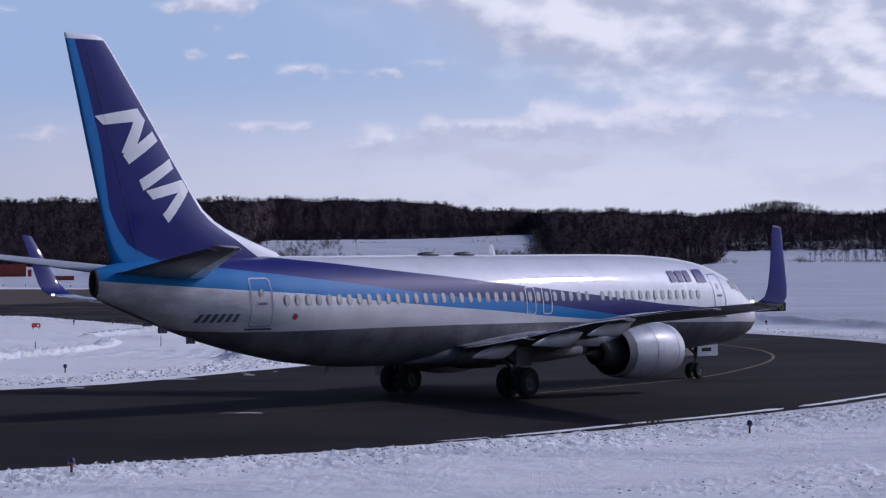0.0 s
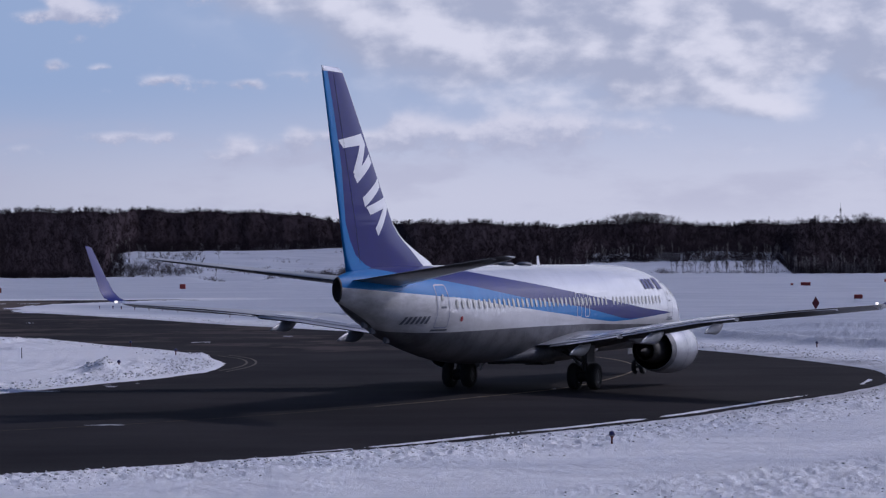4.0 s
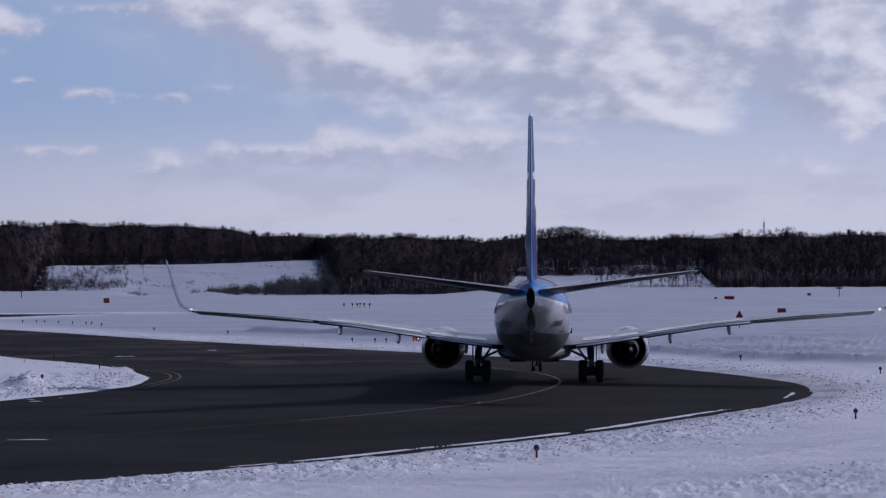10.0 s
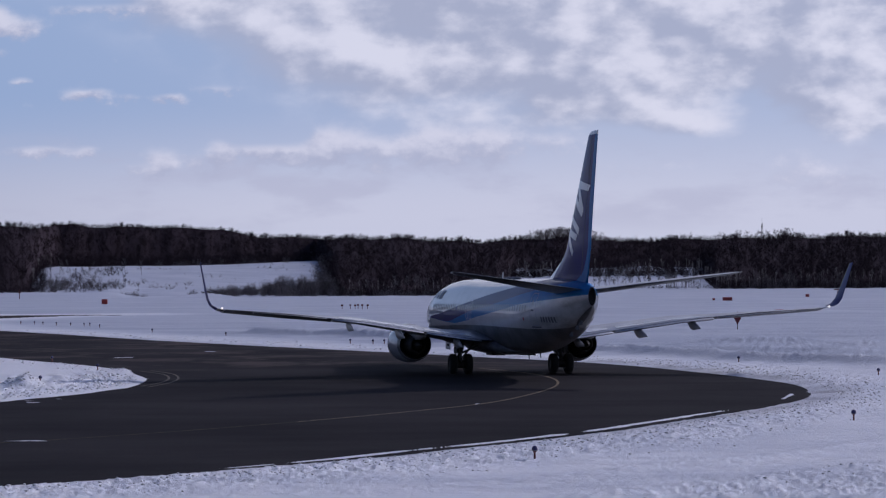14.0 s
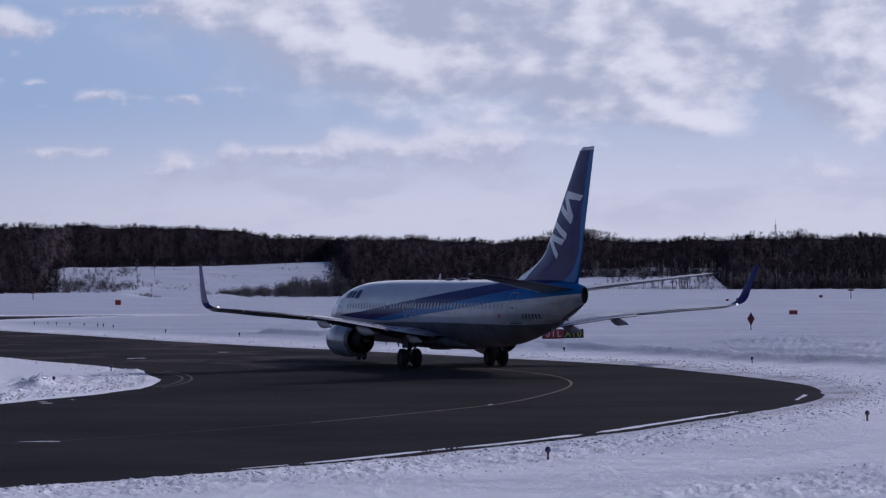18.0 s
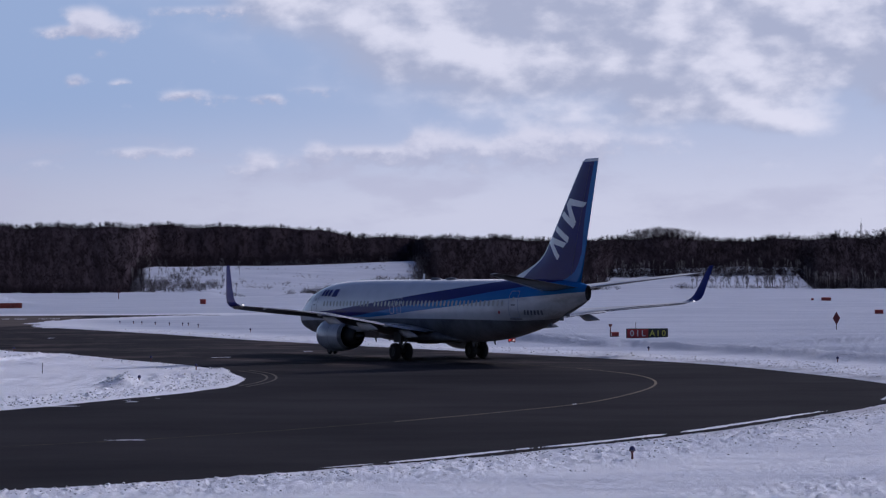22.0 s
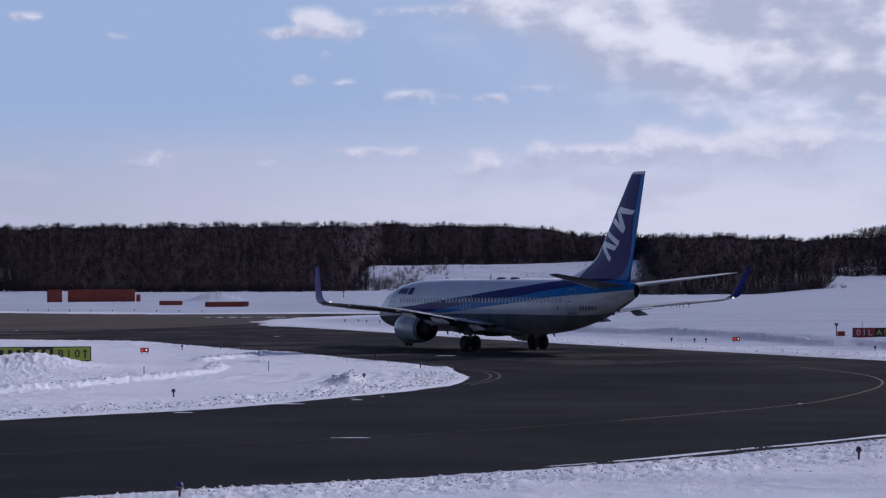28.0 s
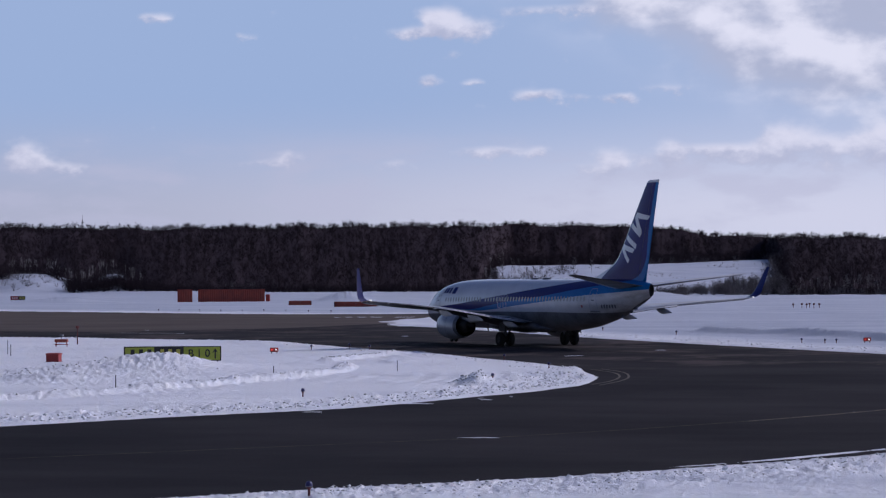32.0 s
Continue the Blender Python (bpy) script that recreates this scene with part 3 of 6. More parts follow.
# thin snow left lying on the asphalt: x, y, half-length, half-depth
LEFT = [(-14.0, 89.3, 1.5, 0.08), (-10.0, 94.4, 0.2, 0.09), (-5.6, 100.5, 0.2, 0.1), (-1.7, 107.4, 0.18, 0.12), (1.4, 113.7, 0.15, 0.15), (-22.0, 183, 0.9, 0.6), (-17.3, 197, 0.5, 0.25), (-63, 258, 1.8, 0.5), (-45, 245, 1.0, 0.3), (-18.6, 119, 0.6, 0.25), (-18.0, 117.2, 0.4, 0.07), (-17.3, 120.5, 0.3, 0.07), (-19.6, 112.6, 0.35, 0.08), (-23.4, 106.0, 0.4, 0.07), (-33.5, 235, 1.2, 0.5), (-79, 276, 2.0, 0.5), (-20.6, 113.4, 0.8, 0.25), (-60, 330, 6, 1.3), (-68, 365, 7, 1.6), (-61, 342, 5, 0.9)]


def hollow(az):
    """Where the field falls away before the clearing and the woods, by bearing, from 0 to 1."""
    a, b = np.clip((np.asarray(az) + 7.2) / 0.8, 0, 1), np.clip((1.5 - np.asarray(az)) / 2.0, 0, 1)
    return a * a * (3 - 2 * a) * b * b * (3 - 2 * b)


def snow_height(x, y):
    x, y = np.asarray(x, float), np.asarray(y, float)
    shape = x.shape
    x, y = x.ravel(), y.ravel()
    sd = edge_distance(x, y)
    fine = np.abs(y) < 600
    ragged = np.where((y > 295) & (y < 400) & (x > -75), 1.6 * rough_noise(x * 0.25, y, 3.0, 4, 0.6, 7), 0) + np.where(fine, 0.09 * rough_noise(x, y, 1.3, 4, 0.6, 3) + 0.22 * rough_noise(x, y, 9.0, 2, 0.5, 5), 0)
    e = sd + ragged
    lumps = rough_noise(x, y, 0.34, 3, 0.7, 11)
    berm = np.exp(-((e - 1.5) / 1.1) ** 2)
    z = np.where(e > 0, 0.07 * (1 - np.exp(-e / 0.6)), np.maximum(e * 0.5, -0.3))
    z = z + np.where(e > 0, berm * (0.015 + 0.06 * np.maximum(rough_noise(x, y, 0.24, 3, 0.7, 13), -0.5)) + np.exp(-((e - 4.0) / 2.0) ** 2) * (0.02 + 0.035 * np.maximum(lumps, 0)), 0)
    # churned rubble beside the near edge, with a smooth ploughed lane beyond it
    churn = np.exp(-((e - 3.4) / 2.2) ** 4) + np.exp(-((e - 17.5) / 3.5) ** 4)
    z = z + np.where((e > 0) & (y < 150) & (x > -40), churn * (0.055 * np.maximum(rough_noise(x, y, 0.45, 3, 0.75, 15), -0.5)), 0)
    out = np.clip(sd / 4, 0, 1)
    z = z + out * (0.10 * rough_noise(x, y, 14, 3, 0.5, 21) + np.clip((y - 150) / 60, 0, 1) * 0.10 * rough_noise(x * 0.6, y, 5.5, 3, 0.55, 27) + (0.03 - 0.016 * (y < 140) * (x > -12)) * rough_noise(x, y, 1.7, 3, 0.6, 23) + 0.006 * lumps * (y < 320) + (0.008 + 0.012 * (x < -17)) * rough_noise(x, y * 0.35 - x * 0.3, 0.7, 2, 0.6, 29) * (y < 320))
    # the island: broken plough rubble at the back, rounded wheel tracks along its tip
    isle = (x < -15) * (y < 260) * (y > 60)
    rubble = np.clip((-31 - x - 0.25 * (y - 125)) / 5, 0, 1) * np.clip((y - 127.5) / 3, 0, 1) * isle
    z = z + out * (0.06 * rubble * (np.abs(rough_noise(x, y, 0.4, 3, 0.75, 33)) - 0.25 + 0.5 * lumps) * np.clip(1.6 - np.abs(y - 132) / 18, 0.35, 1) + isle * (1 - rubble) * 0.05 * np.sin(sd * 4.6 + 0.8 * rough_noise(x, y, 12, 2, 0.5, 35)) * np.clip(1 - sd / 16, 0, 1))
    for cx, cy, a, b, hh in HEAPS:
        r = ((x - cx) / a) ** 2 + ((y - cy) / b) ** 2
        z = z + out ** 0.3 * hh * np.exp(-r) * (1 + 0.10 * lumps)
    for pts, w, hh in WINDROWS:
        d = near_line(x, y, pts)
        z = z + out * hh * np.exp(-(d / w) ** (4 if hh in (0.28, 0.24) else 2)) * (0.9 + (0.22 if hh in (0.28, 0.24) else 0.07) * lumps + 0.1 * rough_noise(x, y, 2.6, 2, 0.5, 31))
    # a thin strip of ice left by the plough just inside the edge on the outside of the bend
    strip = np.exp(-((sd + 0.95 + 0.16 * rough_noise(x, y, 6, 2, 0.5, 41)) / ((0.14 + 0.11 * rough_noise(x, y, 1.3, 3, 0.6, 43)) * np.where(y > 103, 0.6, 1.0))) ** 4) * np.clip((x + 9) / 7, 0, 1) * (y < 122)
    broken = np.clip((125 - y) / 4, 0, 1) * np.clip(2.1 + 1.9 * value_noise(x / 2.2, y / 3.1, 45) - np.clip((y - 102) / 4, 0, 2.4), 0, 1)
    z = np.maximum(z, np.where(sd < 0, 0.055 * strip * broken - 0.02, -9))
    for cx, cy, a, b in LEFT:
        r = ((x - cx) / a) ** 2 + ((y - cy) / b) ** 2 + 1.5 * rough_noise(x * 0.4, y, 0.7, 3, 0.7, 51) + 0.3
        z = np.maximum(z, np.where(sd < 0, np.clip(0.03 * (1 - r), -0.3, 0.02), -9))
    z = np.where(sd > 1.0, np.maximum(z, 0.05), z)
    # the hill behind the field
    r = np.hypot(x, y)
    up = np.clip((r - 1010) / 330, 0, 1)
    z = z + np.where(y > 300, (up * up * (3 - 2 * up)) * (13 + 3 * value_noise(x / 160, y / 160, 61)) + up * (1 - up) * np.where(x < 0, 8.0, 1.5) * rough_noise(x, y, 70, 3, 0.5, 65), 0)
    z = z + np.clip((r - 940) / 60, 0, 1) * np.clip((1030 - r) / 40, 0, 1) * 0.4 * (1 + 0.5 * value_noise(x / 12, y / 12, 63)) * (y > 300) - np.where(y > 300, 2.2 * hollow(np.degrees(np.arctan2(x, np.maximum(y, 1)))) * np.clip((r - 760) / 240, 0, 1) * np.clip((1150 - r) / 100, 0, 1), 0)
    z = z + np.clip((r - 1400) / 900, 0, 1) * 6 * (y > 300)
    # two bare snowy slopes at the foot of the woods
    for az, rr, wa, hh in ((-18.4, 1090, 1.0, 4.0), (-16.6, 1105, 0.5, 5.5)):
        a = np.degrees(np.arctan2(x, np.maximum(y, 1)))
        z = z + np.where(y > 300, hh * np.exp(-((a - az) / wa) ** 2) * np.clip((r - 1035) / 50, 0, 1) * np.clip((1160 - r) / 50, 0, 1), 0)
    return z.reshape(shape)


def snow_z(x, y):
    return max(0.0, float(snow_height(np.array([x]), np.array([y]))[0]))


def make_ground():
    rows = [-4600, -1500, -500, -150, -40, 0, 20, 36, 44]
    y = 50.0
    while y < 4700:
        rows.append(y)
        y += max(0.24, y * y / 42000) if y < 330 else y * 0.012 if y < 1600 else y * 0.2
    cols = np.linspace(-1.30, 0.98, 921)
    wide = np.array([1.36, 1.45, 1.6, 1.8, 2, 3, 5, 9, 18, 40, 120])
    u = np.concatenate([-wide[::-1], cols, wide])
    yy = np.array(rows)
    half = 0.285 * np.sqrt(yy ** 2 + 30 ** 2)
    x = u[None, :] * half[:, None]
    x = np.clip(x, -4700, 4700)
    yg = np.repeat(yy[:, None], len(u), 1)
    z = snow_height(x, yg)
    n, m = x.shape
    co = np.stack([x, yg, z], 2).astype(np.float32).reshape(-1)
    i = (np.arange(n - 1)[:, None] * m + np.arange(m - 1)[None, :]).ravel()
    quads = np.stack([i, i + 1, i + m + 1, i + m], 1).astype(np.int32)
    me = bpy.data.meshes.new("ground")
    me.vertices.add(n * m)
    me.vertices.foreach_set("co", co)
    me.loops.add(quads.size)
    me.loops.foreach_set("vertex_index", quads.ravel())
    me.polygons.add(len(quads))
    me.polygons.foreach_set("loop_start", np.arange(0, quads.size, 4, dtype=np.int32))
    me.polygons.foreach_set("use_smooth", np.ones(len(quads), bool))
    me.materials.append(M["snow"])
    me.update(calc_edges=True)
    # grit thrown onto the snow along the outside of the bend and the ploughed bands
    fx, fy = x.ravel(), yg.ravel()
    sd = edge_distance(fx, fy)
    bend = np.exp(-((sd - 0.9) / 1.1) ** 2) * np.clip((fx + 2) / 14, 0, 1) * np.clip((230 - fy) / 40, 0, 1)
    side = 0.30 * np.exp(-((sd - 0.4) / 0.6) ** 2) * (fy < 330)
    band = sum(0.22 * np.exp(-((near_line(fx, fy, WINDROWS[k][0]) + 0.3) / 1.4) ** 2) for k in (4, 5)) * (fy > 130) * (fy < 260)
    grit = np.where(sd > -0.3, np.clip(np.maximum(bend * 0.6, np.maximum(side, band)) * (0.75 + 0.5 * rough_noise(fx, fy, 2.5, 3, 0.6, 71)), 0, 0.8), 0)
    me.attributes.new("grit", "FLOAT", "POINT").data.foreach_set("value", grit.astype(np.float32))
    # painted light: above 0 shades the far snow, below 0 brightens the island
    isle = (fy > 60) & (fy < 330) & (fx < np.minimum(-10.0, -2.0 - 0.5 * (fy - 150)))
    snow_shade = np.where(isle, -np.clip((255 - fy) / 20, 0, 1), 0.9 * np.clip((sd - 3.0) / 8.0, 0, 1) * np.clip((fy - 140) / 60, 0, 1))
    me.attributes.new("snow_shade", "FLOAT", "POINT").data.foreach_set("value", snow_shade.astype(np.float32))
    tagged(new("ground", me), "wind-packed snow field with ploughed ridges and lumps", "snow", kind="structure")


make_ground()


def sheet(name, pts, z, material, label):
    bm = bmesh.new()
    f = bm.faces.new([bm.verts.new((p[0], p[1], z)) for p in pts])
    bmesh.ops.triangulate(bm, faces=[f])
    bmesh.ops.recalc_face_normals(bm, faces=bm.faces[:])
    for f in bm.faces:
        if f.normal.z < 0:
            f.normal_flip()
    ob = part(name, bm, material, None, label)
    return tagged(ob, label, "pavement", kind="structure")


sheet("taxiway", PAVED, 0.0, M["asphalt"], "dark worn asphalt taxiway curving through the snow")
sheet("runway", [(-58, 322), (-62, 305), (-66, 286), (-80, 268), (-100, 276), (-420, 430), (-420, 630), (-155, 446), (-128, 425), (-93, 398), (-66, 386), (-63, 360)], 0.004, M["dry_asphalt"], "dry brownish asphalt of the crossing runway")


def ribbon(name, pts, width, material, label, z=0.006, step=1.0):
    p = curved(pts, step)
    d = np.gradient(p, axis=0)
    d /= np.hypot(d[:, 0], d[:, 1])[:, None]
    nrm = np.stack([-d[:, 1], d[:, 0]], 1) * width / 2
    verts = [(*q, z) for q in p + nrm] + [(*q, z) for q in p - nrm]
    n = len(p)
    ob = put(name, mesh(name, verts, [(n + i, n + i + 1, i + 1, i) for i in range(n - 1)], material))
    return tagged(ob, label, "marking", kind="structure")


ribbon("taxiway_centreline", [(-60, 47), (-18.3, 85.2), (-14.6, 88.3), (-9.8, 94), (-5.5, 100.3)], 0.15, M["faded_line"], "faded yellow taxiway centre line on the asphalt")
ribbon("taxiway_centreline", [(-5.5, 100.3), (-1.7, 107), (2.0, 115.0), (4.6, 126), (5.7, 134.5), (5.7, 142.5), (4.6, 150), (2, 158.5)], 0.14, M["yellow_line"], "worn yellow taxiway centre line round the bend")
ribbon("taxiway_centreline", [(2, 158.5), (-1, 164.6), (-6, 172), (-20, 194), (-45, 236), (-62, 268)], 0.15, M["faded_line"], "faded yellow taxiway centre line on the asphalt")
ribbon("edge_marking", [(-17.7, 156), (-15.9, 151), (-14.9, 145), (-14.7, 139), (-15.2, 134)], 0.13, M["rim_line"], "yellow edge marking round the tip of the snow island")
ribbon("edge_marking", [(-17.2, 157), (-15.4, 151.5), (-14.4, 145), (-14.2, 139), (-14.7, 133)], 0.13, M["rim_line"], "yellow edge marking round the tip of the snow island")
ribbon("runway_marking", [(-78, 262), (-70, 258.5)], 0.5, M["white_line"], "worn white dash on the asphalt")


def make_clods():
    """Broken lumps of snow thrown up by the plough along the edges."""
    rng = np.random.default_rng(3)
    spots = []

    def along(line, lo, hi, n, s0, s1, keep=lambda x, y: True):
        p = np.array(line)
        d = np.diff(p, axis=0)
        ln = np.hypot(d[:, 0], d[:, 1])
        cum = np.concatenate([[0], np.cumsum(ln)])
        for q in rng.uniform(0, cum[-1], n):
            i = min(len(d) - 1, int(np.searchsorted(cum, q)) - 1)
            i = max(i, 0)
            t = (q - cum[i]) / ln[i]
            o = lo + (hi - lo) * rng.beta(1.3, 2.4)
            x, y = p[i] + d[i] * t + np.array([d[i][1], -d[i][0]]) / ln[i] * o
            if keep(x, y):
                spots.append((x, y, s0 * (s1 / s0) ** (rng.random() ** 2)))
    near = [q for q in OUTER if 45 < q[1] < 175]
    along(near, 0.8, 4.5, 2600, 0.025, 0.10)
    along(near, 1.0, 7.5, 2600, 0.02, 0.07)
    along(near, 14.0, 21.0, 1800, 0.02, 0.07)
    along([q for q in OUTER if 160 < q[1] < 280], 0.4, 7.0, 700, 0.04, 0.12)
    isle = [q for q in ISLE if q[1] < 150 and q[1] > 70][::1]
    along(isle, 0.4, 4.5, 2400, 0.03, 0.13)
    along([q for q in ISLE if q[1] >= 140 and q[1] < 250], 0.3, 4.0, 400, 0.04, 0.12)
    for pts, w, hh in WINDROWS[:2] + WINDROWS[3:4]:
        along(curved(pts, 2), -w, w, 420, 0.03, 0.10)
    for cx, cy, a, b, hh in HEAPS[:2] + HEAPS[5:8]:
        for _ in range(90):
            spots.append((cx + rng.normal(0, a * 0.5), cy + rng.normal(0, b * 0.5), rng.uniform(0.03, 0.11)))
    sp = np.array(spots)
    z = snow_height(sp[:, 0], sp[:, 1])
    ok = z > 0.01
    sp, z = sp[ok], z[ok]
    n = len(sp)
    base = np.array([(1, 0, 0), (0.2, 1, 0), (-1, 0.1, 0), (-0.1, -1, 0), (0.1, 0.1, 0.6), (0, 0, -0.5)])
    shape = base[None] * rng.uniform(0.55, 1.25, (n, 6, 3)) * sp[:, 2][:, None, None]
    a = rng.uniform(0, 6.28, n)
    c, d = np.cos(a)[:, None], np.sin(a)[:, None]
    co = np.stack([shape[:, :, 0] * c - shape[:, :, 1] * d + sp[:, 0][:, None], shape[:, :, 0] * d + shape[:, :, 1] * c + sp[:, 1][:, None], shape[:, :, 2] + (z + sp[:, 2] * 0.15)[:, None]], 2)
    tri = np.array([(0, 1, 4), (1, 2, 4), (2, 3, 4), (3, 0, 4), (1, 0, 5), (2, 1, 5), (3, 2, 5), (0, 3, 5)])
    faces = (tri[None] + (np.arange(n) * 6)[:, None, None]).reshape(-1, 3)
    ob = put("snow_clods", mesh("snow_clods", co.reshape(-1, 3).tolist(), faces.tolist(), M["clod"], None, True))
    tagged(ob, "broken lumps of ploughed snow along the taxiway edges", "snow lumps", kind="stuff")


make_clods()

# ---- lights, signs and boxes on the field ----
def edge_light(at, first=[None]):
    if first[0] is not None:
        return copy_thing(first[0], at)
    t = thing("taxiway_edge_light", "blue taxiway edge light on a rusty red stem, standing in snow", "edge light", at, "taxiway edge lights")
    part("stem", joined(tube((0, 0, -0.15), (0, 0, 0.26), 0.035, 0.03), tube((0, 0, 0.2), (0, 0, 0.235), 0.055, 0.055)), M["rust_red"], t, "rusty red stem")
    v, f = rings([[(r * math.cos(a), r * math.sin(a), z) for a in np.linspace(0, 2 * math.pi, 14, endpoint=False)] for z, r in
                  ((0.235, 0.07), (0.25, 0.088), (0.31, 0.085), (0.35, 0.07), (0.375, 0.045), (0.385, 0.012))])
    part("lens", fresh(v, f), M["blue_lens"], t, "dark blue glass lens", smoothed=True)
    part("collar", tube((0, 0, 0.245), (0, 0, 0.262), 0.094, 0.094, 14), M["galv"], t)
    first[0] = t
    return t


for x, y in [(-13.9, 62.6), (2.6, 77.3), (14.75, 96.5), (23.0, 141.8), (18.1, 164.5), (7.6, 190.5), (-26.6, 118.6), (-20.4, 135.2), (-20.0, 154.5), (-25.5, 174.1),
             (-41, 199), (-43.6, 197.4), (-39.2, 197.8), (-7.6, 217), (-5.7, 215), (-4.8, 215), (-20.2, 248), (-29, 266), (-37.3, 290), (-39.3, 297), (-40.4, 300.5),
             (-42.4, 304), (-44.6, 308), (-46.9, 313), (-48.5, 317), (-50.2, 317.5)]:
    edge_light(pose(x, y, snow_z(x, y), 0, 0, 40 * x))


def lamp_post(at, first=[None]):
    if first[0] is not None:
        return copy_thing(first[0], at)
    t = thing("approach_light", "small dark approach lamp on a thin stake in snow", "field light", at, "approach lamps in a row")
    part("stake", tube((0, 0, -0.3), (0, 0, 0.55), 0.045, 0.045, 8), M["rust_red"], t)
    part("lamp_head", joined(box(-0.17, 0.17, -0.12, 0.12, 0.5, 0.76, 0.04), tube((0, -0.16, 0.64), (0, -0.1, 0.64), 0.1, 0.1, 10)), M["rust_red"], t)
    first[0] = t
    return t


for x, y in [(-16.9, 444.5), (-15.5, 444), (-14.7, 443.6), (-14.3, 446), (-13.5, 443), (-12.6, 442.7)]:
    lamp_post(pose(x, y, snow_z(x, y)))
for x in np.linspace(-122, -88, 9):
    y = 431 - 0.62 * (x + 122) + 3
    edge_light(pose(float(x), float(y), snow_z(x, y), 0, 0, 20))


def glyphs(name, text, size, at, material, parent):
    c = bpy.data.curves.new(name, "FONT")
    c.body, c.size, c.align_x, c.align_y, c.extrude, c.offset = text, size, "CENTER", "CENTER", 0.006, 0.012 * size
    ob = new("lettering", c)
    dg = bpy.context.evaluated_depsgraph_get()
    me = bpy.data.meshes.new_from_object(ob.evaluated_get(dg))
    bpy.data.objects.remove(ob)
    me.materials.clear()
    me.materials.append(material)
    return put(name, me, parent, at=at @ pose(0, 0, 0, 90, 0, 0))


def sign(at, panels, height, label):
    """A lit guidance sign on legs; panels of (width, face material, text, text material)."""
    t = thing("taxiway_sign", label, "airfield sign", at, "guidance signs")
    wide = sum(p[0] for p in panels)
    part("cabinet", box(-wide / 2 - 0.05, wide / 2 + 0.05, 0.0, 0.28, 0.18, 0.22 + height, 0.03), M["sign_black"], t, "black sign cabinet")
    x = -wide / 2
    for w, face, text, ink in panels:
        p = part("sign_panel", box(x + 0.03, x + w - 0.03, -0.03, 0.004, 0.24, 0.16 + height, 0.01), M[face], t)
        if text == "|":
            for k in range(3):
                bx = x + w * (0.2 + 0.28 * k)
                part("bar", box(bx, bx + w * 0.13, -0.042, -0.028, 0.36, 0.04 + height), M[ink], p)
        elif text:
            middle, word = x + w * (0.5 if len(text) < 4 else 0.43), text.strip()
            for k, char in enumerate(word):
                glyphs("letter", char, height * (0.86 if len(text) < 4 else 0.76), pose(middle + 0.59 * height * (k - (len(word) - 1) / 2), -0.038, 0.2 + height / 2), M[ink], p)
            if len(text) == 4:
                ax = x + w * 0.86
                arrow = joined(box(ax - 0.045, ax + 0.045, -0.042, -0.028, 0.32, height - 0.06),
                               fresh([(ax - 0.19, -0.042, height - 0.2), (ax, -0.042, height + 0.07), (ax + 0.19, -0.042, height - 0.2), (ax, -0.042, height - 0.09)], [(0, 3, 2, 1)]))
                part("arrow", arrow, M[ink], p)
        x += w
    for k in range(max(2, int(wide / 0.9) + 1)):
        lx = -wide / 2 + 0.2 + (wide - 0.4) * k / max(1, int(wide / 0.9))
        part("leg", tube((lx, 0.14, -0.3), (lx, 0.14, 0.2), 0.035, 0.035, 8), M["galv"], t)
    return t


sign(pose(9.0, 228.4, snow_z(9, 228.4) - 0.22, 0, 0, -2), [(1.85, "sign_red", "01L", "sign_text_white"), (1.6, "sign_black", "A10", "sign_text_yellow")], 0.82, "red and black lit taxiway sign reading 01L A10 in snow")
sign(pose(-45.2, 164, 0.06, 0, 0, 14), [(1.89, "sign_yellow", "|", "sign_black"), (1.79, "sign_black", "|", "sign_text_yellow"), (2.35, "sign_yellow", "B10 ", "sign_black")], 0.887, "yellow and black taxiway sign reading B10 behind a snow heap")
sign(pose(-219.5, 650, snow_z(-219, 650) + 0.1, 0, 0, 18), [(1.9, "sign_red", "|", "sign_text_white"), (1.7, "sign_black", "|", "sign_text_yellow")], 0.95, "distant red and black airfield sign on snow")


def guard_light(x, y):
    t = thing("guard_light", "low red guard lamp with two lenses on a stand in snow", "field light", pose(x, y, snow_z(x, y), 0, 0, 5), "guard lamps")
    part("housing", box(-0.3, 0.3, -0.1, 0.12, 0.12, 0.42, 0.04), M["box_red"], t, "red metal housing")
    part("lens", tube((-0.15, -0.13, 0.27), (-0.15, -0.09, 0.27), 0.06, 0.06, 14), M["lamp_red"], t, "glowing red lens")
    part("lens", tube((0.15, -0.13, 0.27), (0.15, -0.09, 0.27), 0.05, 0.05, 14), M["lamp_white"], t, "glowing white lens")
    part("leg", tube((-0.2, 0, -0.2), (-0.2, 0, 0.14), 0.03, 0.03, 8), M["galv"], t)
    part("leg", tube((0.2, 0, -0.2), (0.2, 0, 0.14), 0.03, 0.03, 8), M["galv"], t)


guard_light(-2.4, 216.6)
guard_light(-44.1, 187.3)


def equipment_box(x, y, w, h, d=0.7, label="red painted equipment box standing on snow", turn=0.0):
    t = thing("equipment_box", label, "box", pose(x, y, snow_z(x, y) - 0.03, 0, 0, turn))
    part("body", box(-w / 2, w / 2, -d / 2, d / 2, 0.0, h * 0.86, 0.03), M["box_red"], t)
    v, f = rings([[(sx * (w / 2 + o), sy * (d / 2 + o), z) for sx, sy in ((-1, -1), (1, -1), (1, 1), (-1, 1))] for z, o in ((h * 0.86, 0.04), (h * 0.93, 0.04), (h, -0.08))])
    part("lid", fresh(v, f), M["box_red"], t)
    part("base", box(-w / 2 - 0.05, w / 2 + 0.05, -d / 2 - 0.05, d / 2 + 0.05, -0.1, 0.06, 0.01), M["galv"], t)


